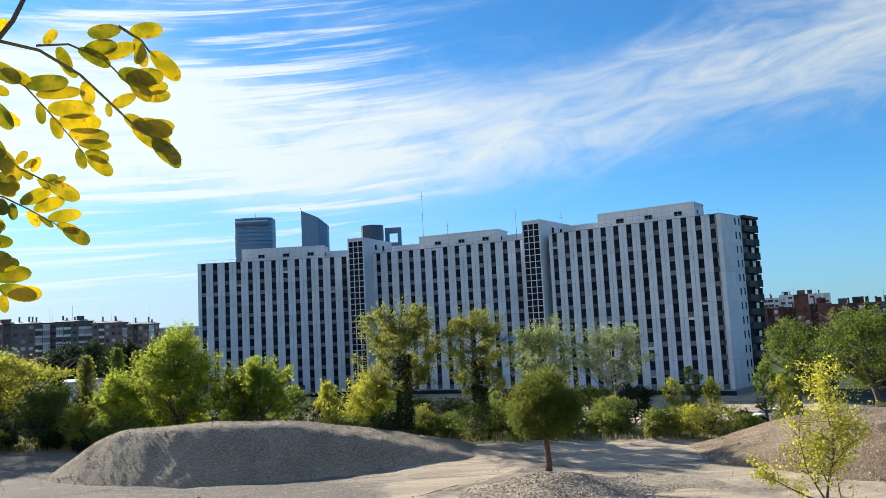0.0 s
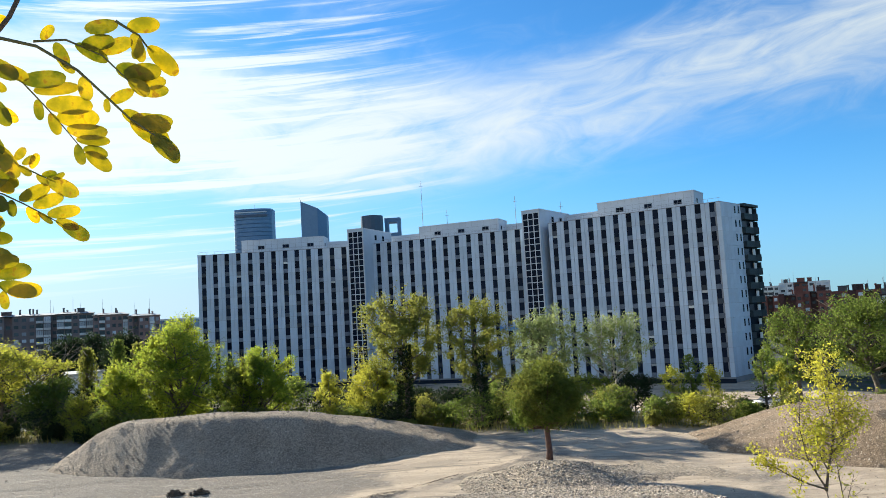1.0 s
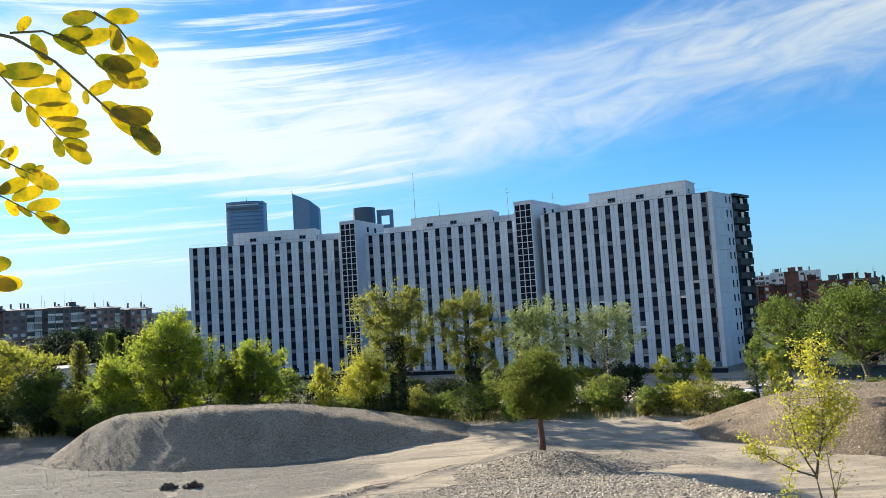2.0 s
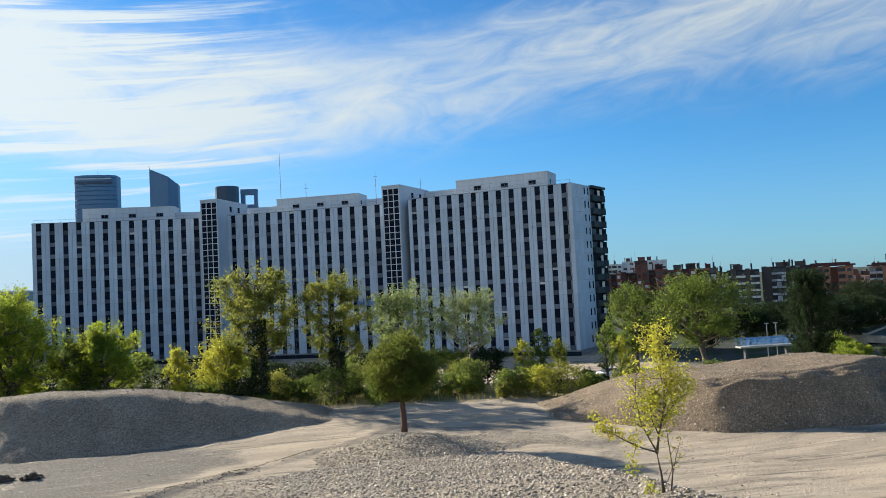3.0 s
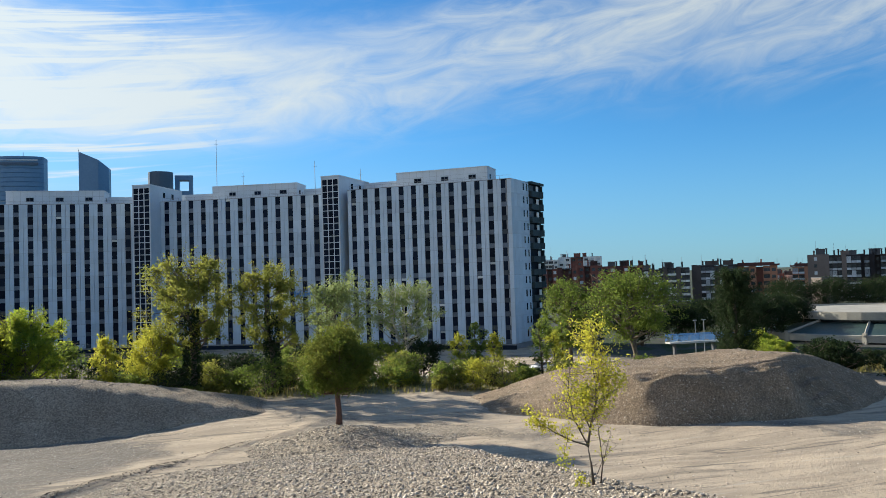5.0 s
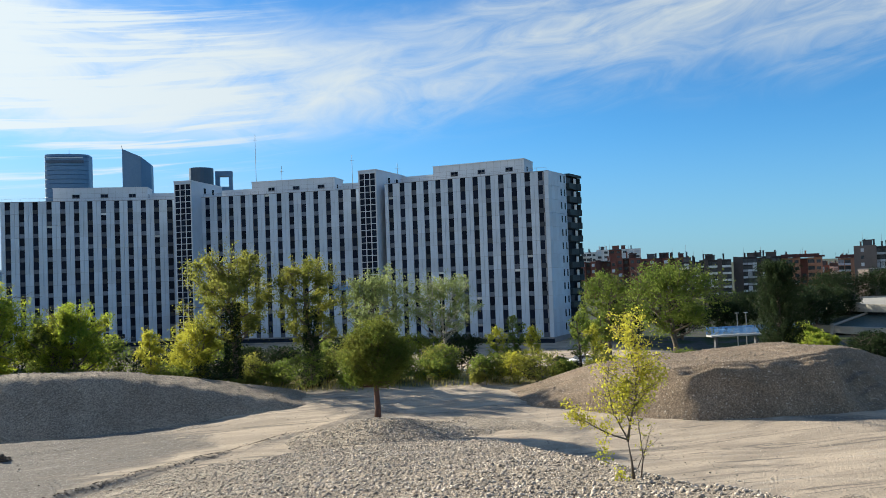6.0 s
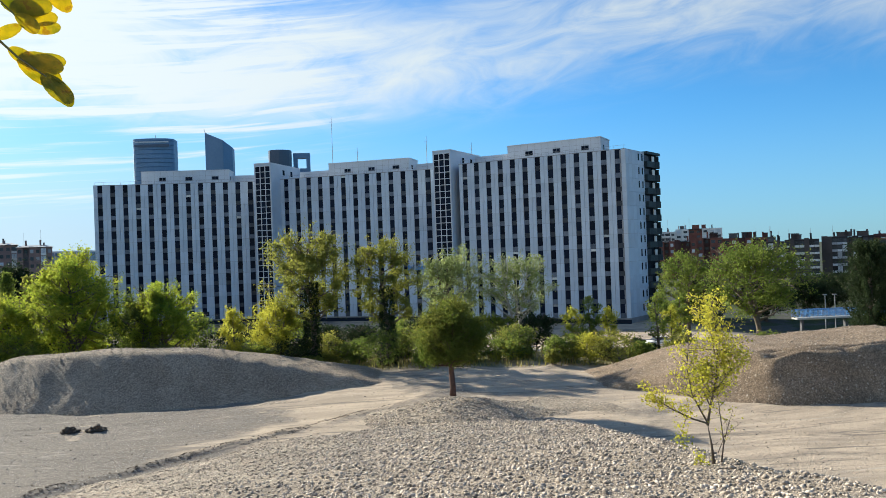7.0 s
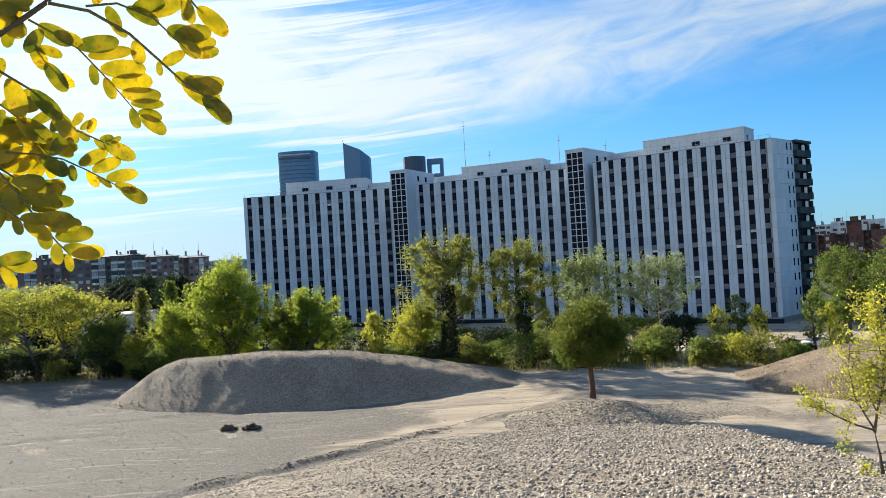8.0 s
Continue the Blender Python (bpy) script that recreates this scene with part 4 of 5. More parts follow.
build_bridge()
hut = thing("hut", "small white flat-roofed building behind the trees", "hut", (-41.5, 76.0, -2.4), -3)
child("wall", boxes("wall", [(0, 5.2, 0, 6, -4, 5.4)], WHITE), hut)
child("roof", boxes("roof", [(-0.2, 5.4, -0.2, 6.2, 5.4, 5.65)], CONCRETE), hut)
child("door", boxes("door", [(3.6, 4.5, -0.05, 0.05, 0, 2.1)], ROOF_DARK), hut)
blue_shop = thing("glass_pavilion", "dark blue glass pavilion beyond the trees", "building", (-114.5, 155, -9.4), 3)
child("wall", boxes("wall", [(0, 24, 0, 10, 0, 15.0)], TOWER_DARK), blue_shop)
child("roof", boxes("roof", [(-0.4, 24.4, -0.4, 10.4, 15.0, 15.8)], CONCRETE), blue_shop)
for i in range(8):
    child("pane", boxes("pane", [(0.4 + i * 3, 3.0 + i * 3, -0.05, 0.05, 11.0, 14.6)], BLUE), blue_shop)
# low retaining wall and kerb in front of the block
lower = thing("retaining_wall", "low pale concrete wall along the lower road", "wall", (0, 0, 0), kind="structure")
for i in range(13):
    u = -52 + i * 9.0
    child("wall_panel", boxes("wall_panel", [(u, u + 8.94, 116.0 - u * 0.15, 116.4 - u * 0.15, -9.8, -8.3)], CONCRETE), lower)

# blue sign on the front of the middle wing: only its blocks of colour can be made out
sign = thing("wall_sign", "blue lettered sign on the pale facade", "sign", (13.4, 186.35, 2.7), T2)
for i, (w, h) in enumerate(((0.5, 1.3), (0.45, 0.95), (0.3, 1.3), (0.5, 0.95), (0.55, 1.3), (0.45, 0.95), (0.5, 0.95))):
    child("letter_bar", boxes("letter_bar", [(i * 0.68, i * 0.68 + w, -0.12, 0.1, 0, h)], BLUE), sign)


def build_car(x, y, turn, paint, label):
    """A parked hatchback seen from a distance."""
    car = thing("car", label, "car", (x, y, -9.38), turn, "cars on the lower road")
    side = [(-2.1, 0.35), (-2.05, 0.8), (-1.2, 0.95), (1.9, 0.95), (2.1, 0.75), (2.1, 0.35)]
    verts = [(u, v, w) for v in (-0.85, 0.85) for u, w in side]
    n = len(side)
    faces = [tuple(range(n)), tuple(reversed(range(n, 2 * n)))] + [(i, n + i, n + (i + 1) % n, (i + 1) % n) for i in range(n)]
    body = child("body", mesh_of("body", verts, faces, paint), car)
    top = [(-1.15, 0.95), (-0.45, 1.45), (1.1, 1.48), (1.8, 0.95)]
    verts = [(u, v * (0.82 if w < 1 else 0.68), w) for v in (-1, 1) for u, w in top]
    faces = [(0, 1, 2, 3), (7, 6, 5, 4), (0, 4, 5, 1), (2, 6, 7, 3), (3, 7, 4, 0)]
    child("windows", mesh_of("windows", verts, faces, FAR_GLASS), car)
    child("roof", boxes("roof", [(-0.5, 1.15, -0.69, 0.69, 1.45, 1.51)], paint), car)
    wheel = mesh_of("wheel", *tube([(0, -0.1, 0), (0, 0.1, 0)], [0.32, 0.32], 12), DARKWALL)
    for u in (-1.3, 1.3):
        for v in (-0.8, 0.8):
            child("wheel", wheel, car, pose(u, v, 0.32))


build_car(-12.5, 127.0, 8, WHITE, "white parked hatchback on the lower road")
build_car(-7.0, 126.2, 8, METAL, "grey parked hatchback on the lower road")
build_car(13.0, 123.5, 8, ROOF_DARK, "dark parked hatchback on the lower road")
build_car(48.0, 118.0, 8, WHITE, "white parked hatchback near the footbridge")
fence = thing("metal_fence", "grey metal railing on the low concrete wall", "fence", (0, 0, 0))
for i in range(40):
    u = -52 + i * 3.0
    child("post", boxes("post", [(u, u + 0.07, 116.16 - u * 0.15, 116.24 - u * 0.15, -8.3, -7.2)], METAL), fence)
for w in (-7.3, -7.75):
    child("rail", mesh_of("rail", *tube([(-52, 116.2 + 7.8, w), (65, 116.2 - 9.75, w)], [0.04, 0.04], 5), METAL), fence)
statue = thing("sculpture", "dark abstract sculpture before the slab block", "sculpture", (-35.5, 188, -9.5),
               me=boxes("sculpture", [(-1.0, 1.0, -1.0, 1.0, 0, 1.6), (-0.6, 0.6, -0.6, 0.6, 1.6, 3.2), (-1.5, 1.6, -0.4, 0.4, 3.2, 4.2)], DARKWALL))


# ---- trees and plants ----
def leaf_cloud(points, size, rng, ratio=0.55, flat=0.0, droop=0.0):
    """Small folded leaves at the points, turned at random. Returns vertices and quads."""
    n = len(points)
    a = rng.normal(size=(n, 3))
    a[:, 2] -= droop
    a /= np.linalg.norm(a, axis=1, keepdims=True)
    b = rng.normal(size=(n, 3))
    b[:, 2] *= 1 - flat
    b -= (b * a).sum(1, keepdims=True) * a
    b /= np.linalg.norm(b, axis=1, keepdims=True)
    nrm = np.cross(a, b)
    s = size * rng.uniform(0.6, 1.35, (n, 1))
    p = np.asarray(points)
    v = np.stack([p - a * s * 0.5, p + b * s * ratio * 0.5 + nrm * s * 0.10, p + a * s * 0.5, p - b * s * ratio * 0.5 + nrm * s * 0.10], 1)
    return v.reshape(-1, 3), np.arange(4 * n).reshape(n, 4)


def limbs(rng, h, hw, trunk_h, radius, count, spread=1.0, stems=1, lean=0.0):
    """Trunk, limbs and twigs as tapered tubes, and the twig ends where leaves gather."""
    shapes, tips = [], []
    for st in range(stems):
        off = rng.normal(size=2) * (0.0 if stems == 1 else 0.12 * hw)
        drift = rng.normal(size=2) * 0.10 * hw + (lean * h * 0.12, 0) + (off * 2.0 if stems > 1 else 0)
        pts, rad = [], []
        for i in range(7):
            f = i / 6
            pts.append(np.array([off[0] + drift[0] * f ** 1.4 + 0.04 * hw * math.sin(f * 6 + st), off[1] + drift[1] * f ** 1.4, h * 0.86 * f]))
            rad.append(radius * (1 - 0.85 * f) * (1.25 if i == 0 else 1))
        shapes.append(tube(pts, rad, 7))
        tips.append(pts[-1])
        for c in range(count):
            f = trunk_h / h + (0.95 - trunk_h / h) * (c + rng.random() * 0.8) / count
            k = min(int(f / 0.86 * 6), 5) if f < 0.86 else 5
            start = pts[k] + (pts[min(k + 1, 6)] - pts[k]) * min(max(f / 0.86 * 6 - k, 0), 1)
            ang = c * 2.4 + rng.random() * 0.9
            g = (f - trunk_h / h) / max(1 - trunk_h / h, 0.1)
            reach = hw * spread * (0.55 + 0.45 * math.sin(math.pi * min(1, g * 0.8 + 0.22))) * rng.uniform(0.55, 0.88)
            tip = start + np.array([math.cos(ang) * reach, math.sin(ang) * reach, reach * rng.uniform(0.35, 0.9)])
            tip[2] = min(tip[2], h * 0.98)
            mid = (start + tip) / 2 + np.array([0, 0, -0.06 * reach])
            r0 = radius * (1 - f) * 0.55 + 0.012
            shapes.append(tube([start, mid, tip], [r0, r0 * 0.65, r0 * 0.25], 4))
            tips += [tip, mid * 0.4 + tip * 0.6]
            for _ in range(3):
                s2 = start + (tip - start) * rng.uniform(0.45, 0.9)
                t2 = s2 + rng.normal(size=3) * reach * 0.28 + np.array([0, 0, reach * 0.14])
                t2[2] = min(t2[2], h)
                shapes.append(tube([s2, t2], [r0 * 0.4, r0 * 0.12], 3))
                tips.append(t2)
    return merged(shapes), np.array(tips)


def build_tree(name, label, x, y, h, hw, leaf, bark=None, trunk_h=0.25, leaves=9000, size=0.15, clump=0.34, count=13, stems=1, radius=None, seed=1, ivy=0.0, fill=0.5, group="", lean=0.0, base=None, category="tree", low=0.18):
    """A broadleaf tree: trunk with limbs, and a crown of separate leaves gathered in uneven clumps."""
    rng = np.random.default_rng(seed)
    z = float(ground_z(x, y)) if base is None else base
    big = leaves >= 4000
    hw, h, leaves, size = hw * 1.12, h * 1.02, int(leaves * (1.9 if big else 1.3)), size * (0.80 if big else 0.92)
    home = thing(name, label, category, (x, y, z - 0.05), 0, group)
    shape, tips = limbs(rng, h, hw, trunk_h * h, radius or 0.028 * h, count, 1.0, stems, lean)
    child("trunk", mesh_of("trunk", *shape, bark or BARK, True), home)
    # further clump centres inside an uneven egg, gaps left by a noise test
    extra = []
    zc, zr = h * (1 + low) / 2, h * (1 - low) / 2
    while len(extra) < int(len(tips) * fill) + 6:
        p = rng.normal(size=3)
        p /= np.linalg.norm(p)
        p *= rng.uniform(0.45, 1.0) ** 0.5
        wob = 0.80 + 0.28 * math.sin(p[0] * 4 + seed) * math.cos(p[2] * 5 + seed * 2)
        extra.append([p[0] * hw * wob + lean * h * 0.08, p[1] * hw * wob, zc + p[2] * zr * min(1.0, wob + 0.1)])
    centres = np.concatenate([tips, np.array(extra)])
    weight = rng.uniform(0.3, 1.6, len(centres))
    pick = rng.choice(len(centres), leaves, p=weight / weight.sum())
    spread = clump * (0.66 if big else 0.8) * hw * rng.uniform(0.35, 1.0, len(centres))
    pts = centres[pick] + rng.normal(size=(leaves, 3)) * spread[pick][:, None] * 0.62 * np.array([1, 1, 0.8])
    # draw stray leaves back into an uneven egg
    mid = np.array([lean * h * 0.06, 0, zc])
    d = (pts - mid) / np.array([hw, hw, zr])
    e = np.linalg.norm(d, axis=1)
    ang = np.arctan2(d[:, 1], d[:, 0])
    lim = 0.88 + 0.22 * np.sin(ang * 3 + seed + d[:, 2] * 4) + 0.18 * np.cos(d[:, 2] * 7 + ang * 2 + seed * 2) + rng.normal(size=leaves) * 0.05
    pts = mid + d * np.where(e > lim, lim / np.maximum(e, 1e-6) * rng.uniform(0.82, 1.0, leaves), 1.0)[:, None] * np.array([hw, hw, zr])
    if big:
        # thin shoots that break the outline of the crown
        shoots = []
        for _ in range(int(26 * hw)):
            q = rng.normal(size=3)
            q[2] = abs(q[2]) * 1.1 - 0.25
            q /= np.linalg.norm(q)
            a0 = mid + q * np.array([hw, hw, zr]) * rng.uniform(0.62, 0.8)
            a1 = mid + q * np.array([hw, hw, zr]) * rng.uniform(0.92, 1.14) + np.array([0, 0, 0.03 * h])
            shoots.append(tube([a0, (a0 + a1) / 2 + rng.normal(size=3) * 0.04 * hw, a1], [0.018, 0.012, 0.005], 3))
            f = rng.uniform(0.1, 1.0, (22, 1))
            pts = np.concatenate([pts, a0 + (a1 - a0) * f + rng.normal(size=(22, 3)) * 0.05 * hw])
        child("crown_twig", mesh_of("crown_twig", *merged(shoots), bark or BARK), home)["kind"] = "stuff"
    keep = pts[:, 2] > h * low * 0.5
    v, f = leaf_cloud(pts[keep], size, rng)
    child("crown", mesh_arrays("crown", v, f, leaf), home)
    if ivy:
        n = int(2600 * ivy)
        t = rng.uniform(0, 2 * math.pi, n)
        zz = rng.uniform(0, 0.62 * h, n)
        r = 0.22 + 0.34 * rng.random(n) * (1 - zz / h) + 0.03 * h * 0.3
        v, f = leaf_cloud(np.stack([r * np.cos(t), r * np.sin(t), zz], 1), 0.14, rng)
        child("ivy", mesh_arrays("ivy", v, f, L_DARK), home, None, "dark ivy on the trunk")
    return home


def build_conifer(name, label, x, y, h, hw, leaf, leaves=6000, seed=1, base=None, column=False):
    """A cone or column of drooping sprays round a straight trunk."""
    rng = np.random.default_rng(seed)
    z = float(ground_z(x, y)) if base is None else base
    home = thing(name, label, "tree", (x, y, z - 0.05))
    shapes = [tube([(0, 0, 0), (0, 0, h * 0.5), (0, 0, h * 0.97)], [0.03 * h, 0.018 * h, 0.004 * h], 7)]
    pts = []
    levels = 26
    for i in range(levels):
        f = 0.06 + 0.92 * i / levels
        reach = hw * ((1 - f) ** 0.75 if not column else math.sin(math.pi * (0.08 + 0.9 * f)) ** 0.6) * rng.uniform(0.8, 1.12)
        for j in range(8):
            ang = i * 1.3 + j * math.pi / 4 + rng.normal() * 0.2
            rr = reach * rng.uniform(0.7, 1.1)
            rise = rr * (0.9 if column else -0.18)
            tip = np.array([math.cos(ang) * rr, math.sin(ang) * rr, f * h + rise])
            if j % 2 == 0:
                shapes.append(tube([(0, 0, f * h), tuple(tip)], [0.02, 0.008], 4))
            m = max(4, int(leaves / (levels * 8)))
            along = rng.uniform(0.2, 1.0, (m, 1))
            pts.append(np.array([0, 0, f * h]) * (1 - along) + tip * along + rng.normal(size=(m, 3)) * 0.10 * (0.5 + hw * 0.3))
    child("trunk", mesh_of("trunk", *merged(shapes), BARK, True), home)
    v, f = leaf_cloud(np.concatenate(pts), 0.2 if hw < 4 else 0.75, rng, 0.45, droop=0.6)
    child("crown", mesh_arrays("crown", v, f, leaf), home)
    return home


def build_pine():
    """The young stone pine: bare reddish trunk and a dense round head of needles."""
    rng = np.random.default_rng(3)
    x, y = 3.98, 31.9
    z = float(bank_z(x, y))
    home = thing("pine_tree", "young stone pine with round dense crown and reddish trunk", "pine tree", (x, y, z - 0.05))
    h = 4.25
    shapes = [tube([(0, 0, -0.05), (0.02, 0, 0.45), (-0.02, 0, 1.1), (-0.06, 0, 2.0), (-0.05, 0, 3.1)], [0.16, 0.125, 0.115, 0.09, 0.03], 9)]
    pts = []
    centre = np.array([-0.03, 0, 2.62])
    rad = np.array([1.62, 1.56, 1.6])
    for i in range(230):
        d = rng.normal(size=3)
        d /= np.linalg.norm(d)
        if d[2] < -0.78:
            continue
        wob = 0.84 + 0.09 * math.sin(d[0] * 6 + 1) + 0.07 * math.cos(d[2] * 7 + d[1] * 4)
        tip = centre + d * rad * wob * rng.uniform(0.86, 1.03)
        if d[2] < -0.3:
            tip[2] = max(tip[2], 1.12 + 0.3 * rng.random())
        start = np.array([-0.05, 0, min(max(1.35, tip[2] - 0.9), 2.9)])
        if i % 2 == 0:
            shapes.append(tube([start, (start + tip) / 2 + rng.normal(size=3) * 0.05 - (0, 0, 0.1), tip], [0.03, 0.018, 0.007], 4))
        m = 140
        pts.append(tip + rng.normal(size=(m, 3)) * 0.16 - d * np.abs(rng.normal(size=(m, 1))) * 0.24)
    pts = np.concatenate(pts)
    child("trunk", mesh_of("trunk", *merged(shapes), BARK_RED, True), home, None, "reddish-brown trunk")
    v, f = leaf_cloud(pts, 0.14, rng, 0.24)
    child("crown", mesh_arrays("crown", v, f, L_PINE), home, None, "dense green needles")


def build_sapling():
    """The slender young tree at the edge of the bank: forked stems, a low side branch, sparse yellow leaves."""
    rng = np.random.default_rng(21)
    x, y = 6.08, 12.7
    z = float(bank_z(x, y))
    home = thing("sapling", "slender young tree with sparse yellow leaves on the gravel bank", "sapling", (x, y, z - 0.04))
    leaf_at = []

    def stem(points, r, twigs, reach, dense, upward=0.5):
        pts = [Vector(p) for p in points]
        n = len(pts)
        part_shapes.append(tube(pts, [r * (1 - 0.8 * i / (n - 1)) for i in range(n)], 6))
        for t in range(twigs):
            f = 0.25 + 0.75 * (t + rng.random()) / twigs
            i = min(int(f * (n - 1)), n - 2)
            p = pts[i].lerp(pts[i + 1], f * (n - 1) - i)
            d = Vector(rng.normal(size=3))
            d.z = abs(d.z) * upward + 0.25
            d.normalize()
            ln = reach * rng.uniform(0.5, 1.1) * (1.15 - 0.5 * f)
            q = p + d * ln
            mid = p.lerp(q, 0.5) + Vector(rng.normal(size=3)) * 0.03
            part_shapes.append(tube([p, mid, q], [r * 0.3, r * 0.2, 0.0015], 4))
            for s in range(dense):
                g = rng.uniform(0.25, 1.08)
                c = p.lerp(mid, g * 2) if g < 0.5 else mid.lerp(q, g * 2 - 1)
                leaf_at.append(np.array(c) + rng.normal(size=3) * 0.035)

    part_shapes = []
    stem([(0, 0, 0), (-0.02, 0.02, 0.35), (-0.08, 0.02, 0.72)], 0.032, 2, 0.2, 1)
    stem([(-0.08, 0.02, 0.70), (-0.02, 0.03, 1.0), (0.10, 0.02, 1.45), (0.15, 0.03, 1.95), (0.12, 0.0, 2.45), (0.08, 0.0, 2.85)], 0.024, 66, 0.72, 15)
    stem([(-0.06, 0.02, 0.72), (-0.16, 0.1, 0.95), (-0.30, 0.12, 1.25), (-0.38, 0.1, 1.7), (-0.32, 0.12, 2.2)], 0.018, 34, 0.58, 13)
    stem([(-0.08, 0.0, 0.74), (-0.40, -0.1, 0.86), (-0.75, -0.15, 1.04), (-1.02, -0.15, 1.22), (-1.24, -0.18, 1.5)], 0.018, 22, 0.26, 9)
    stem([(-0.9, -0.15, 1.14), (-1.1, -0.2, 1.2), (-1.28, -0.2, 1.24)], 0.008, 9, 0.18, 10)
    stem([(0.0, 0.05, 1.0), (-0.1, 0.1, 1.3), (-0.12, 0.12, 1.85)], 0.012, 20, 0.46, 11)
    stem([(0.06, 0.0, 1.3), (0.28, -0.1, 1.6), (0.42, -0.1, 1.95)], 0.011, 28, 0.56, 12)
    stem([(0.10, 0.0, 1.9), (0.0, -0.1, 2.2), (-0.08, -0.1, 2.55)], 0.009, 20, 0.4, 11)
    stem([(0.14, 0.02, 0.0), (0.19, 0.0, 0.4), (0.16, 0.03, 0.85), (0.10, 0.0, 1.35)], 0.016, 12, 0.32, 2)
    stem([(0.17, 0.0, 0.3), (0.30, 0.05, 0.65), (0.38, 0.0, 0.95)], 0.009, 14, 0.34, 1)
    stem([(0.10, 0.05, 0.2), (0.24, 0.05, 0.5), (0.52, 0.0, 0.72)], 0.008, 10, 0.3, 0)
    stem([(-0.25, -0.1, 0.0), (-0.32, -0.1, 0.2)], 0.006, 7, 0.2, 8)
    stem([(-0.52, -0.12, 0.9), (-0.6, -0.15, 0.72), (-0.64, -0.2, 0.5)], 0.006, 9, 0.14, 7, -0.4)
    v, f = merged(part_shapes)
    child("stem", mesh_of("stem", v, f, BARK, True), home, None, "grey-brown forked stems")
    leaf_at = np.concatenate([np.array(leaf_at), np.array(leaf_at) + rng.normal(size=(len(leaf_at), 3)) * 0.045])
    v, f = leaf_cloud(leaf_at, 0.05, rng, 0.6)
    child("foliage", mesh_arrays("foliage", v, f, L_SAP), home, None, "sparse yellow leaves")


build_pine()
build_sapling()
T = build_tree
T("tree", "broad bright green tree turning yellow behind the gravel heap", -17.3, 51, 7.5, 2.75, L_BRIGHT, None, 0.12, 15000, 0.19, 0.30, 20, 2, seed=2, low=0.06)
T("tree", "low bright green tree leaning out beside a taller one", -20.4, 50.5, 4.9, 2.0, L_BRIGHT, None, 0.1, 8000, 0.18, 0.32, 13, 2, seed=61, low=0.04, lean=-0.4)
T("tree", "low dark green tree beside a brighter one", -14.3, 52.6, 4.6, 1.6, L_MID, None, 0.1, 7000, 0.18, 0.4, 10, 2, seed=3, low=0.05)
T("tree", "small bright green tree behind the gravel heap", -12.2, 52, 5.3, 2.1, L_BRIGHT, None, 0.15, 9000, 0.18, 0.36, 13, 2, seed=4, low=0.05)
T("tree", "slender small yellow-green tree", -7.0, 46.5, 4.1, 0.85, L_YELLOW, None, 0.12, 3200, 0.13, 0.42, 10, 1, seed=5, low=0.06)
T("tree", "yellow-green tree at the edge of the yard", -4.9, 47.5, 4.3, 1.45, L_YELLOW, None, 0.12, 7000, 0.14, 0.38, 12, 2, seed=6, low=0.05)
T("tree", "tall olive-green tree with ivy on its trunk", -2.5, 47.2, 8.2, 2.75, L_OLIVE, None, 0.30, 9500, 0.17, 0.25, 19, 1, 0.22, seed=7, ivy=1.5, fill=0.15, low=0.26)
T("tree", "tall thin-crowned green tree with ivy-clad trunk", 2.0, 46.5, 7.6, 2.15, L_OLIVE, None, 0.28, 6500, 0.16, 0.27, 16, 1, 0.2, seed=8, ivy=1.4, fill=0.2, low=0.24)
T("tree", "silvery poplar with gaps in its crown", 7.2, 54, 7.2, 2.4, L_SILVER, BARK, 0.25, 4000, 0.19, 0.24, 16, 2, 0.12, seed=9, fill=0.25)
T("tree", "silvery poplar with pale forked trunks", 11.5, 53, 6.8, 2.4, L_SILVER, BARK_PALE, 0.3, 4000, 0.17, 0.2, 14, 3, 0.13, seed=10, fill=0.2, low=0.3)
T("tree", "green tree near the corner of the slab block", 26.8, 60, 8.0, 2.1, L_GREEN, None, 0.25, 6500, 0.17, 0.30, 13, 2, seed=11, fill=0.3)
T("tree", "broad green tree behind the earth heap", 28.8, 52, 7.2, 3.6, L_GREEN, None, 0.22, 11000, 0.19, 0.22, 20, 2, 0.2, seed=12, fill=0.2)
build_conifer("poplar_tree", "dark dense upright tree beside the footbridge", 53.8, 75, 12.8, 3.0, L_DARK, 34000, 13, column=True)
T("tree", "light green bush tree near the footbridge", 58.5, 76, 4.6, 2.0, L_BRIGHT, None, 0.1, 5000, 0.2, 0.4, 10, 2, seed=14)
build_conifer("conifer_tree", "dark green conifer at the edge of the yard", 40.2, 35.6, 4.2, 1.75, L_DARK, 12000, 15)
build_conifer("conifer_tree", "low dark spreading conifer at the edge of the yard", 36.6, 35.6, 2.7, 1.4, L_DARK, 8000, 16)
T("shrub", "dark bushy shrub at the edge of the yard", 33.9, 38.2, 2.1, 1.5, L_DARK, None, 0.05, 7000, 0.16, 0.4, 12, 3, seed=17, category="shrub", low=0.02)
T("shrub", "dark bushy shrub at the edge of the yard", 38.4, 36.6, 2.2, 1.3, L_DARK, None, 0.05, 6000, 0.16, 0.4, 12, 3, seed=18, category="shrub", low=0.02)
T("tree", "large yellow-green tree with dark trunk by the yard", -31.8, 53.5, 6.4, 4.3, L_YELLOW, None, 0.28, 7500, 0.2, 0.22, 20, 3, 0.14, seed=24, fill=0.2, low=0.34)
T("tree", "yellow-green tree at the yard edge", -37.5, 55, 6.8, 3.3, L_YELLOW, None, 0.25, 6000, 0.2, 0.28, 15, 2, seed=20, low=0.2)
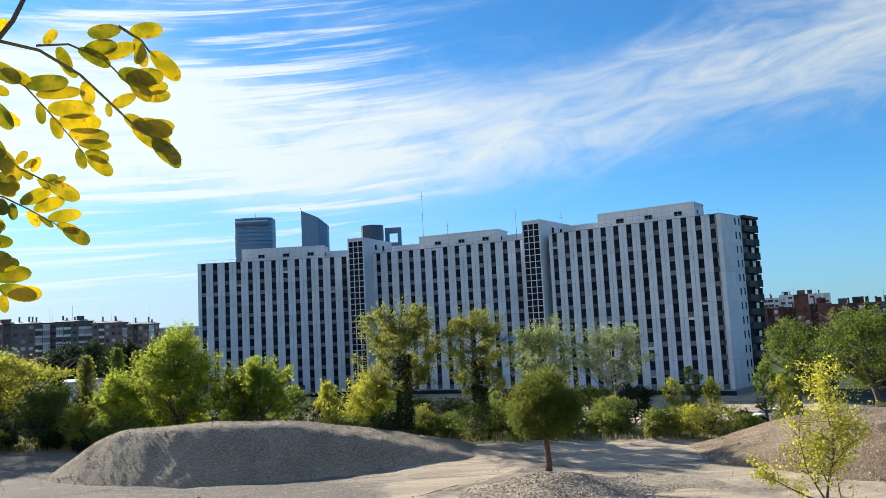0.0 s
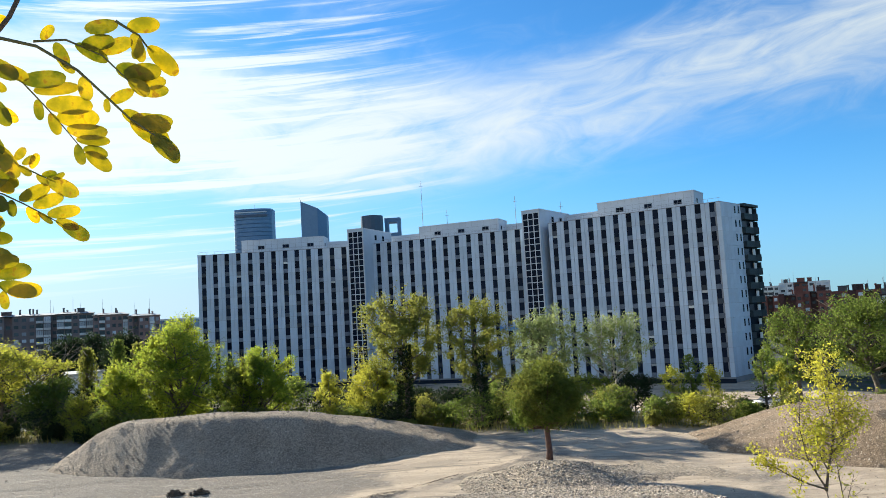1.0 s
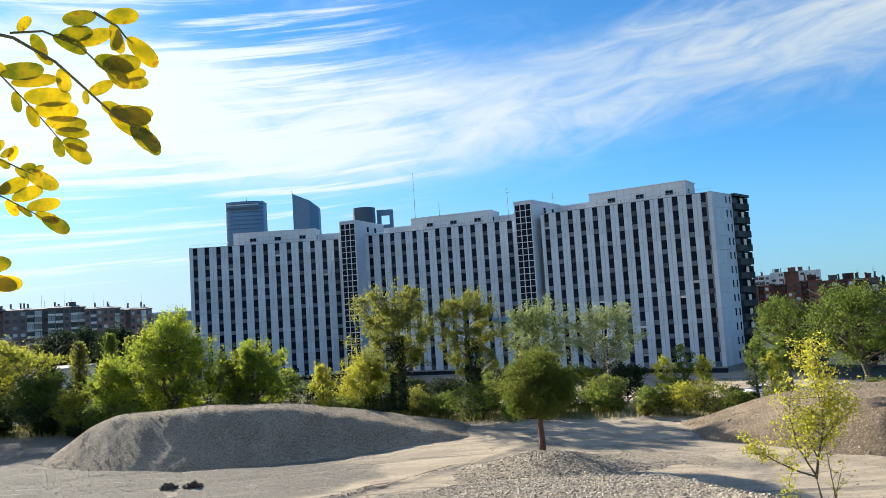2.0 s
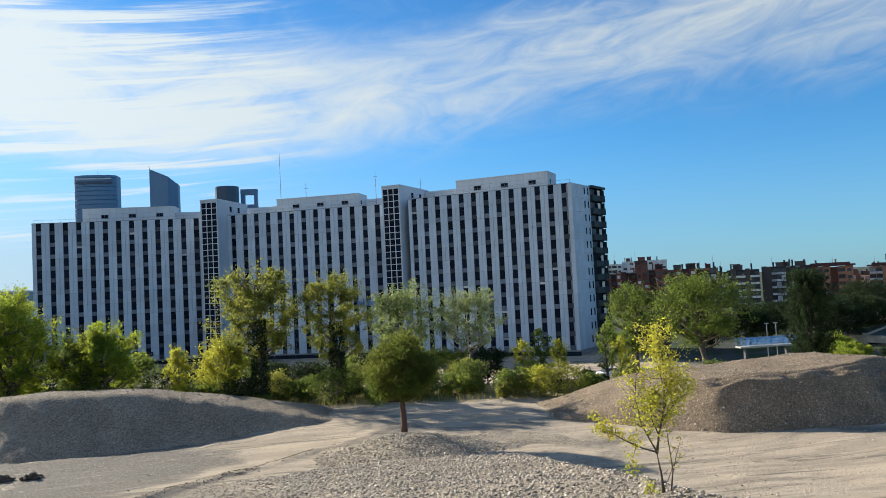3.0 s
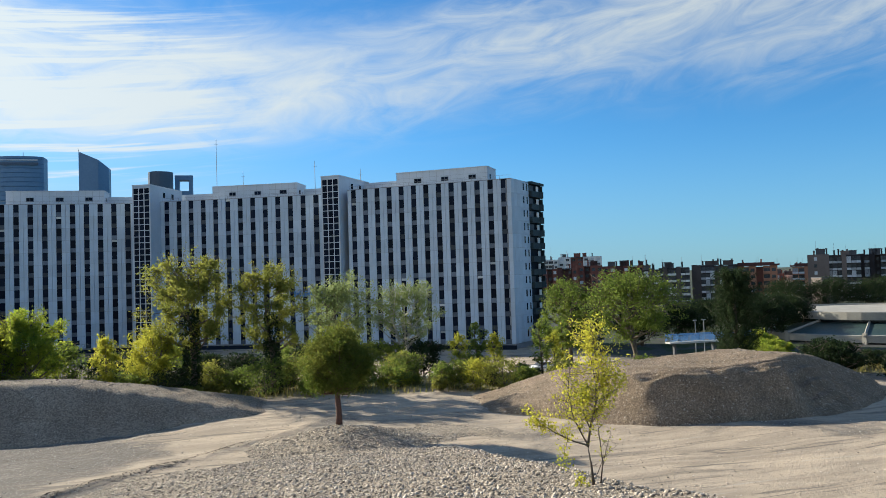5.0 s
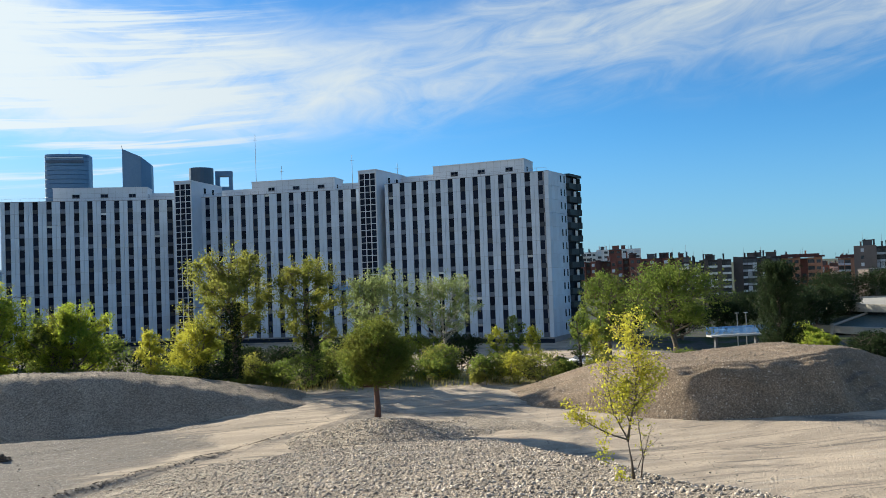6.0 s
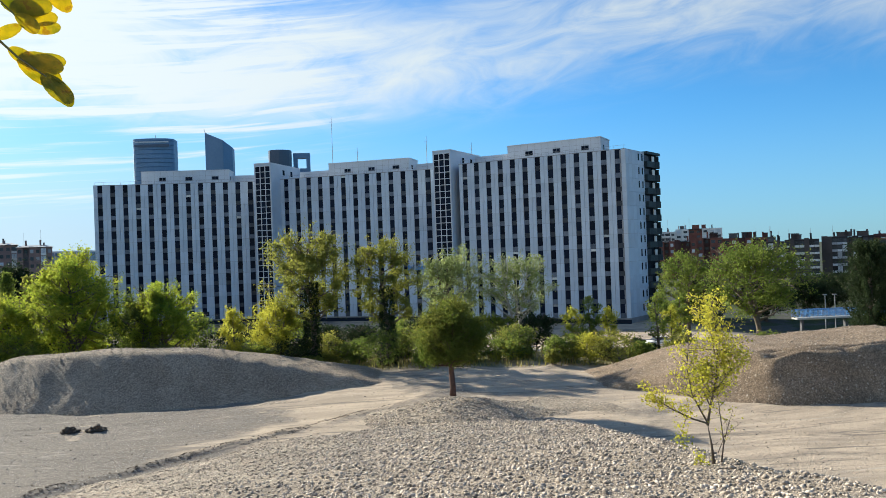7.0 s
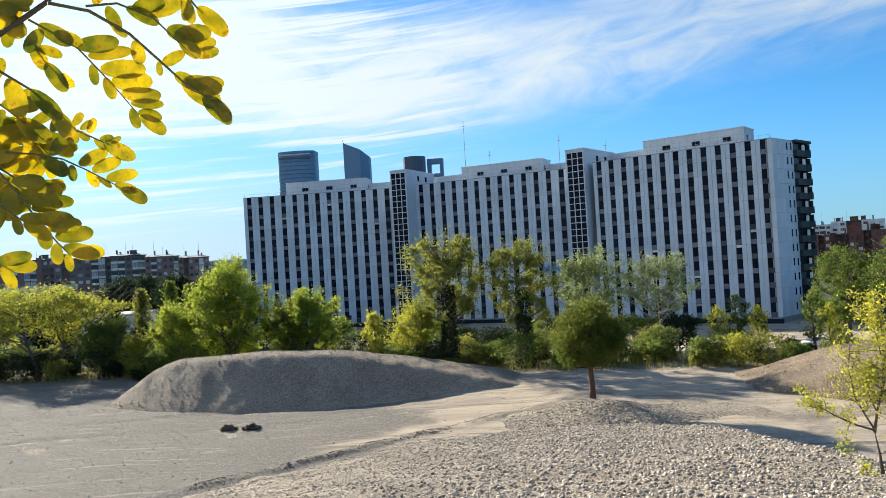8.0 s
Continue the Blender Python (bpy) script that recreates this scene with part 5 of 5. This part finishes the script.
T("tree", "leafy green tree at the yard edge", -27.0, 52.5, 4.0, 1.9, L_GREEN, None, 0.12, 7000, 0.16, 0.38, 12, 2, seed=21, low=0.05)
T("shrub", "bright yellow shrub at the yard edge", -23.9, 51.0, 3.0, 1.2, L_YELLOW, None, 0.1, 5000, 0.13, 0.36, 11, 3, seed=22, category="shrub", low=0.04)
build_conifer("conifer_tree", "dark conifer in front of a white hut", -31.0, 62, 6.4, 2.0, L_DARK, 9000, 23)
for i, (x, y, h, w) in enumerate(((-27.6, 60, 6.4, 0.9), (-25.6, 61, 7.0, 0.9), (-23.6, 60, 6.6, 1.0), (-21.8, 61, 6.2, 1.0))):
    build_conifer("poplar_tree", "upright olive-green poplar behind the yard edge", x, y, h, w, (L_OLIVE, L_GREEN)[i % 2], 4500, 30 + i, column=True)
for i, (x, y, h, w) in enumerate(((-88, 150, 17, 5.5), (-78, 160, 19, 6.0), (-69, 168, 20, 6.0), (-98, 165, 18, 6.0), (-60, 170, 17, 5.5), (-72, 140, 14, 5.0), (-110, 170, 17, 6.0), (-84, 185, 20, 6.0))):
    T("tree", "dark evergreen tree in front of far flats", x, y, h * 0.82, w * 0.8, L_DARK, None, 0.1, 5000, 0.7, 0.36, 14, 1, seed=40 + i, group="dark evergreen trees", low=0.05)
for i, (x, y, h, w) in enumerate(((73.5, 95, 5.2, 2.4), (78, 100, 4.4, 2.6), (84, 112, 5.0, 3.0), (106, 141, 9.4, 4.5), (112, 143, 9.8, 4.5), (119, 146, 9.2, 4.5), (130, 180, 10.5, 6), (152, 188, 11.5, 7), (164, 184, 11.5, 7), (174, 178, 11.5, 7), (72, 150, 8.5, 5), (82, 146, 8, 5), (92, 148, 8.5, 5), (100, 152, 8.5, 5))):
    T("tree", "dark green park tree beyond the yard", x, y, h, w, (L_BRIGHT if i < 3 else L_DARK), None, 0.15, 6000, 0.42, 0.4, 12, 2, seed=50 + i, group="park trees", low=0.05)


# ---- undergrowth along the edge of the yard ----
rng = np.random.default_rng(77)
mats = (L_GREEN, L_GREEN, L_OLIVE, L_BRIGHT, L_YELLOW, L_DARK)
spots = [(x, float(edge_y(x)) + 0.3 + 4.6 * rng.random()) for x in np.arange(-36, 47, 0.52)]
for i, (x, y) in enumerate(spots):
    hidden = -19 < x < -6 or 17 < x < 33
    h = rng.uniform(0.8, 2.4) * (1.0 if not hidden else 0.75) * (1.0 if x < 6 else 0.85 if x < 32 else 0.5)
    # dark shrubs crowd the left end to stand in for shade under the trees
    kind = int(rng.choice(6, p=(0.27, 0.2, 0.22, 0.05, 0.04, 0.22) if x > -21 else (0.1, 0.1, 0.15, 0.0, 0.05, 0.6))) if x < 32 else 5
    T("shrub", ("dense green shrub along the yard edge", "leafy green shrub along the yard edge", "olive-green shrub along the yard edge", "bright green shrub along the yard edge", "yellowing shrub along the yard edge", "dark green shrub along the yard edge, on the left filling in shade")[kind],
      x + 0.5 * rng.normal(), y, h, h * rng.uniform(0.5, 0.85), mats[kind], TWIG, 0.05, 600 if hidden else 1700, 0.13, 0.42, 7, 3, 0.02, seed=100 + i, group="shrubs along the yard edge", category="shrub", low=0.02)
for i, x in enumerate(np.arange(-34, 13, 2.3)):
    h = rng.uniform(2.0, 3.3)
    T("shrub", "tall dark green thicket behind the yard edge", float(x), float(edge_y(x)) + 8.0 + 2.0 * rng.random(), h, 1.7, (L_DARK, L_GREEN, L_DARK)[i % 3], TWIG, 0.05, 1800, 0.2, 0.42, 9, 3, 0.03, seed=500 + i, group="thicket behind the yard edge", category="shrub", low=0.02)
for i, x in enumerate((13.5, 15.2, 17.0, 18.6, 20.2, 21.5)):
    build_tree("tree", "thin young tree at the foot of the bank", x, edge_y(x) + 5 + (i % 3) * 2.0, 3.0 + (i % 2) * 0.8, 0.8, (L_YELLOW, L_GREEN)[i % 2], TWIG, 0.15, 1800, 0.13, 0.4, 9, 1, seed=300 + i, group="thin young trees")


def grass_tufts():
    """Dry grass blades between the shrubs, one joined mass."""
    r = np.random.default_rng(5)
    n = 9000
    x = r.uniform(-34, 40, n)
    y = edge_y(x) + r.uniform(0.2, 8.0, n)
    z = ground_z(x, y)
    h = r.uniform(0.2, 0.6, n)
    a = r.uniform(0, 2 * np.pi, n)
    dx, dy = np.cos(a) * 0.025, np.sin(a) * 0.025
    tip = np.stack([x + r.normal(size=n) * 0.1, y + r.normal(size=n) * 0.1, z + h], 1)
    v = np.stack([np.stack([x - dx, y - dy, z - 0.02], 1), np.stack([x + dx, y + dy, z - 0.02], 1), tip], 1).reshape(-1, 3)
    tagged(new("dry_grass", mesh_arrays("dry_grass", v, np.arange(3 * n).reshape(n, 3), L_GRASS)), "dry straw-coloured grass between the shrubs", "grass", kind="stuff")


grass_tufts()


# ---- stones ----
def stone_shape(r):
    """One broken stone: a jittered, flattened lump of twenty facets."""
    bm = bmesh.new()
    bmesh.ops.create_icosphere(bm, subdivisions=1, radius=0.5)
    v = np.array([tuple(p.co) for p in bm.verts])
    f = np.array([[c.index for c in q.verts] for q in bm.faces])
    bm.free()
    v = v * r.uniform(0.55, 1.3, (len(v), 1)) * r.uniform((0.85, 0.6, 0.4), (1.3, 1.0, 0.85))
    return v, f


r = np.random.default_rng(9)
SHAPES = [stone_shape(r) for _ in range(10)]


def stones(name, x, y, z, size, mat, parent, label):
    """Many loose stones joined into one mass."""
    n = len(x)
    which = r.integers(0, len(SHAPES), n)
    a, b = r.uniform(0, 2 * np.pi, n), r.normal(size=n) * 0.4
    base_v = np.stack([s[0] for s in SHAPES])[which] * size[:, None, None]
    ca, sa, cb, sb = np.cos(a)[:, None], np.sin(a)[:, None], np.cos(b)[:, None], np.sin(b)[:, None]
    X, Y, Z = base_v[..., 0], base_v[..., 1] * cb - base_v[..., 2] * sb, base_v[..., 1] * sb + base_v[..., 2] * cb
    v = np.stack([X * ca - Y * sa + x[:, None], X * sa + Y * ca + y[:, None], Z + z[:, None]], -1).reshape(-1, 3)
    f = (SHAPES[0][1][None] + (np.arange(n) * len(SHAPES[0][0]))[:, None, None]).reshape(-1, 3)
    ob = child(name, mesh_arrays(name, v, f, mat), parent, None, label)
    ob["kind"] = "stuff"


def scatter(n, x0, x1, y0, y1, height, over, lo, hi, power=2.2):
    x, y = r.uniform(x0, x1, n), r.uniform(y0, y1, n)
    z = height(x, y)
    keep = z > over(x, y)
    x, y, z = x[keep], y[keep], z[keep]
    size = lo + (hi - lo) * r.random(len(x)) ** power
    return x, y, z + size * 0.12, size


x, y, z, size = scatter(78000, -9, 9.5, 8.5, 31.5, bank_z, lambda x, y: ground_z(x, y) - 0.02, 0.022, 0.105, 3.2)
bare = 0.5 + 0.5 * ripple(x, y, 1.3, 8.0) + 0.3 * ripple(x, y, 0.35, 2.0) - smooth(x, 2, -5) * 0.45
keep = r.random(len(x)) < np.clip(0.55 + bare, 0.3, 1.0)
x, y, z, size = x[keep], y[keep], z[keep], size[keep] * (1 - 0.35 * smooth(x[keep], 1, -5))
pick = np.flatnonzero((y < 13.5) & (size > 0.05) & (np.abs(x) < 5.5))[:290]
rest = np.ones(len(x), dtype=bool)
rest[pick] = False
stones("rubble", x[rest], y[rest], z[rest], size[rest], STONE, bank, "loose pale rubble stones")
PARTS = [mesh_arrays("stone", v, f, STONE_PART) for v, f in SHAPES]
for i, k in enumerate(pick):
    m = pose(x[k], y[k], z[k], float(r.normal() * 25), float(r.normal() * 20), float(r.uniform(0, 360))) @ Matrix.Diagonal((size[k], size[k], size[k], 1))
    child("stone", PARTS[i % 10], bank, m)
x, y, z, size = scatter(3000, 0.5, 8.0, 27.0, 35.0, bank_z, lambda x, y: ground_z(x, y) + 0.02, 0.03, 0.11)
stones("rubble", x, y, z, size, STONE, bank, "gravel round the pine")
x, y, z, size = scatter(9000, -21, 1, 36, 44, mound_left_z, lambda x, y: ground_z(x, y), 0.025, 0.10, 3.6)
stones("loose_gravel", x, y, z, size, PEBBLE, mound_a, "loose grey pebbles")
x, y, z, size = scatter(5000, 11, 33, 27.2, 40, mound_right_z, lambda x, y: ground_z(x, y), 0.025, 0.12, 3.6)
stones("loose_gravel", x, y, z, size, PEBBLE, mound_b, "loose brown-grey pebbles")
yard = tagged(new("yard_pebbles"), "scattered pale pebbles on the trodden dirt", "pebbles", kind="stuff")
x, y, z, size = scatter(17000, -26, 34, 19, 43, ground_z, lambda x, y: x * 0 - 1, 0.016, 0.08, 4.0)
stones("loose_gravel", x, y, z, size, STONE, yard, "scattered pebbles")
x = r.uniform(-9.5, 1.5, 4200)
x = x[r.random(4200) < np.clip(0.45 + 0.6 * ripple(x, x * 0.3, 0.8, 1.0), 0.06, 1)]
y = 29.3 + (x + 3.0) * 0.952 + r.normal(size=len(x)) * 0.26 + 0.25 + 0.3 * ripple(x, x, 1.6, 2.0)
stones("earth_crumble", x, y, np.maximum(ground_z(x, y), bank_z(x, y)) + 0.01, 0.012 + 0.06 * r.random(len(x)) ** 3, CLOD, yard, "dark earth clods along the foot of the bank")
# dug-up earth clods
for cx, cy, n in ((-11.45, 32.5, 30), (-10.45, 32.5, 36)):
    heap = thing("earth_clods", "small heap of dark dug-up earth clods", "earth", (cx, cy, float(ground_z(cx, cy))), group="earth clods")
    for i in range(n):
        v, f = SHAPES[i % 10]
        q = r.normal(size=2) * (0.17, 0.11)
        s = r.uniform(0.12, 0.26)
        child("clod", mesh_arrays("clod", v * s, f, CLOD), heap, pose(q[0], q[1], 0.03 + 0.24 * r.random() * math.exp(-(q[0] ** 2 + q[1] ** 2) * 14), 0, 0, i * 40))


# ---- the locust twig beside the eye ----
def leaflet_mesh(name, bend, rng):
    """One oval leaflet, folded a little along its rib and bent along its length; unit length along x."""
    verts, faces = [], []
    n = 8
    for i in range(n + 1):
        t = 0.5 - 0.5 * math.cos(math.pi * i / n)
        w = 0.2 * (4 * t * (1 - t)) ** 0.45 * (0.92 + 0.16 * t) if 0 < i < n else 0.02
        z = bend * (t - t * t) * 1.2 - 0.12 * bend * t
        verts += [(t, w, z + 0.05 * w / 0.23), (t, 0, z), (t, -w, z + 0.05 * w / 0.23)]
    for i in range(n):
        a = 3 * i
        faces += [(a, a + 1, a + 4, a + 3), (a + 1, a + 2, a + 5, a + 4)]
    o = len(verts)
    verts += [(x, y, z - 0.006) for x, y, z in verts]
    faces += [tuple(reversed([q + o for q in f])) for f in faces]
    return mesh_of(name, verts, faces, L_LOCUST, True)


def near(az, el, d):
    """A place at d metres from the eye in a compass direction, in degrees."""
    a, e = radians(az), radians(el)
    return Vector((-0.008, 0, EYE + 0.024)) + d * Vector((math.sin(a) * math.cos(e), math.cos(a) * math.cos(e), math.sin(e)))


def build_twig():
    rng = random.Random(4)
    home = thing("locust_tree", "locust tree with an overhanging branch of yellowing pinnate leaves", "tree")
    meshes = [leaflet_mesh("leaflet", b, rng) for b in (-0.12, 0.0, 0.12, 0.25)]
    D0 = 0.82

    def leaf(line, leaflets, rad=0.0011, depth=0.0):
        """A stalk along the directions in line; each leaflet by its place on the stalk, its angle and its length in millimetres."""
        pts = [near(az, el, D0 + depth + 0.03 * i / len(line)) for i, (az, el) in enumerate(line)]
        child("stalk", mesh_of("stalk", *tube(pts, [rad * 0.65 * (1.5 - i / len(pts)) for i in range(len(pts))], 5), STALK, True), home)
        fwd = (pts[len(pts) // 2] - Vector((0, 0, EYE))).normalized()
        right = fwd.cross(Vector((0, 0, 1))).normalized()
        up = right.cross(fwd)
        n = len(pts) - 1
        for f, ang, mm in leaflets:
            k = min(int(f * n), n - 1)
            p = pts[k].lerp(pts[k + 1], f * n - k)
            a = radians(ang + rng.gauss(0, 3))
            d = (right * math.cos(a) + up * math.sin(a) + fwd * rng.gauss(0, 0.2)).normalized()
            tilt = rng.gauss(0, 0.3)
            side = fwd.cross(d).normalized()
            nrm = d.cross(side).normalized()
            side, nrm = side * math.cos(tilt) + nrm * math.sin(tilt), nrm * math.cos(tilt) - side * math.sin(tilt)
            size = mm * 0.00086
            wide = size * (1.22 if mm > 30 else 1.3) * rng.uniform(0.88, 1.1)
            m = Matrix((d, side, nrm)).transposed().to_4x4()
            child("leaflet", rng.choice(meshes), home, Matrix.Translation(p + d * 0.002) @ m @ Matrix.Diagonal((size, wide, size, 1)))

    def tangle(line, count, depth=0.0):
        """A crowded leaf seen from below, its leaflets turned every way."""
        leaf(line, [((i + rng.random()) / count, rng.choice((-150, -115, -70, -25, 5, 30, 140)) + rng.gauss(0, 12), rng.uniform(26, 42)) for i in range(count)], 0.0012, depth)

    wood = [near(az, el, D0 + 0.03) for az, el in ((-37, 14.0), (-33.4, 15.3), (-30.9, 17.2), (-29.5, 18.3), (-28.6, 19.6), (-27.5, 22))]
    child("twig", mesh_of("twig", *tube(wood, [0.0034, 0.003, 0.0026, 0.0024, 0.0022, 0.002], 6), TWIG, True), home, None, "thin dark woody twig")
    # the tree it grows on stands on the bank beside the path of the eye
    foot = Vector((-1.9, -0.35, float(bank_z(-1.9, -0.35)) - 0.1))
    trunk = [foot, foot + Vector((0.04, 0.02, 0.9)), foot + Vector((0.0, 0.05, 1.7)), foot + Vector((0.08, 0.1, 2.6)), foot + Vector((0.05, 0.15, 3.4))]
    child("trunk", mesh_of("trunk", *tube(trunk, [0.10, 0.08, 0.07, 0.055, 0.03], 8), BARK, True), home, None, "furrowed brown trunk")
    limb = [trunk[2], trunk[2].lerp(wood[0], 0.4) + Vector((0, 0, 0.12)), trunk[2].lerp(wood[0], 0.8) + Vector((0, 0, 0.06)), wood[0]]
    child("limb", mesh_of("limb", *tube(limb, [0.022, 0.014, 0.007, 0.0036], 6), BARK, True), home)
    leaf([(-29.5, 18.2), (-27.0, 17.9), (-24.5, 16.6), (-22.7, 15.0), (-21.2, 13.6), (-19.6, 12.5), (-18.9, 11.8)],
         [(0.25, -40, 20), (0.36, -80, 27), (0.70, 2, 42), (0.66, -14, 45), (0.80, -44, 42), (0.66, -38, 52), (0.84, -52, 40), (0.60, -34, 30), (0.5, -88, 16)], 0.0018)
    leaf([(-27.2, 18.2), (-25.2, 18.5), (-22.9, 17.7), (-21.4, 16.3), (-20.5, 15.3)],
         [(0.05, 50, 20), (0.16, -70, 28), (0.30, -30, 38), (0.34, 16, 36), (0.46, 22, 40), (0.62, -14, 41), (0.70, 10, 42), (0.76, -32, 30), (0.86, 12, 38), (0.98, 10, 32), (0.92, -150, 30)], 0.0013, 0.01)
    leaf([(-22.0, 20.0), (-20.5, 19.2), (-19.7, 18.2)], [(0.1, -165, 38), (0.35, -72, 34), (0.8, -42, 46), (0.2, 10, 36), (0.5, -100, 26)], 0.0016, 0.02)
    leaf([(-30.7, 17.1), (-29.3, 16.4), (-27.8, 15.5), (-26.5, 14.1), (-25.3, 12.7), (-24.2, 11.3)],
         [(0.06, -28, 38), (0.18, -22, 32), (0.36, 8, 45), (0.47, 6, 47), (0.58, 6, 48), (0.69, 3, 46), (0.79, 1, 43), (0.89, -3, 36), (1.0, -34, 34), (0.97, -14, 27), (0.52, -86, 23), (0.64, -78, 25), (0.92, -80, 25), (0.12, -125, 30)])
    leaf([(-30.8, 16.0), (-29.9, 14.6), (-29.2, 13.8)], [(0.1, -60, 30), (0.5, -55, 36), (0.2, -20, 26), (0.9, -35, 24)], 0.001, 0.01)
    leaf([(-32.5, 13.8), (-30.7, 12.7), (-29.3, 11.4), (-28.3, 10.3), (-26.9, 9.6), (-26.0, 9.2)],
         [(0.05, -78, 42), (0.18, -44, 42), (0.36, -55, 44), (0.42, -110, 20), (0.58, 58, 17), (0.64, 40, 16), (0.72, 66, 19), (0.80, 12, 16), (0.62, -42, 16), (0.76, -48, 16), (0.86, -30, 38), (0.95, 35, 14)], 0.0013)
    leaf([(-32.4, 8.7), (-30.7, 8.6), (-29.1, 8.3), (-27.7, 7.6), (-26.5, 6.9), (-25.2, 6.1)],
         [(0.52, 30, 35), (0.64, 18, 34), (0.78, 12, 35), (0.92, -32, 34), (0.70, -42, 20), (0.60, -62, 21), (0.47, -82, 19), (0.38, -74, 18), (0.30, 50, 30), (0.22, -40, 34), (0.86, -20, 26)])
    leaf([(-32.8, 7.4), (-31.8, 6.0), (-30.7, 4.2), (-29.6, 2.7), (-28.9, 1.9)],
         [(0.12, 12, 34), (0.22, 2, 37), (0.30, -6, 35), (0.38, 6, 33), (0.46, -10, 38), (0.52, -76, 28), (0.58, 12, 36), (0.68, 6, 42), (0.72, -88, 25), (0.80, -18, 40), (0.92, -78, 21), (0.95, -4, 36), (0.36, -165, 32), (0.26, -150, 32), (0.16, -100, 36)], 0.0013, 0.01)
    leaf([(-32.9, 5.3), (-31.9, 4.5), (-31.3, 4.0)], [(0.5, 0, 27), (0.7, -42, 34), (0.4, -75, 20), (0.2, -120, 26)], 0.001)
    leaf([(-34.0, 1.9), (-33.0, 1.5), (-32.4, 1.2)], [(0.3, 12, 36), (0.7, -6, 30), (0.5, -60, 28)], 0.001, 0.02)
    tangle([(-33.8, 12.6), (-32.4, 11.6), (-31.2, 10.6), (-30.0, 9.4)], 13, 0.03)
    tangle([(-33.6, 10.3), (-31.8, 9.8), (-30.4, 9.2), (-29.6, 8.2)], 14, 0.05)
    tangle([(-33.8, 8.4), (-32.4, 7.4), (-31.3, 6.6), (-30.3, 5.6)], 13, 0.04)
    tangle([(-34.4, 6.8), (-33.2, 5.6), (-32.2, 5.2)], 9, 0.06)
    tangle([(-33.6, 17.8), (-32.2, 17.6), (-30.9, 16.6)], 9, 0.02)
    tangle([(-33.4, 19.4), (-31.6, 18.8), (-30.2, 18.9)], 8, 0.03)


build_twig()
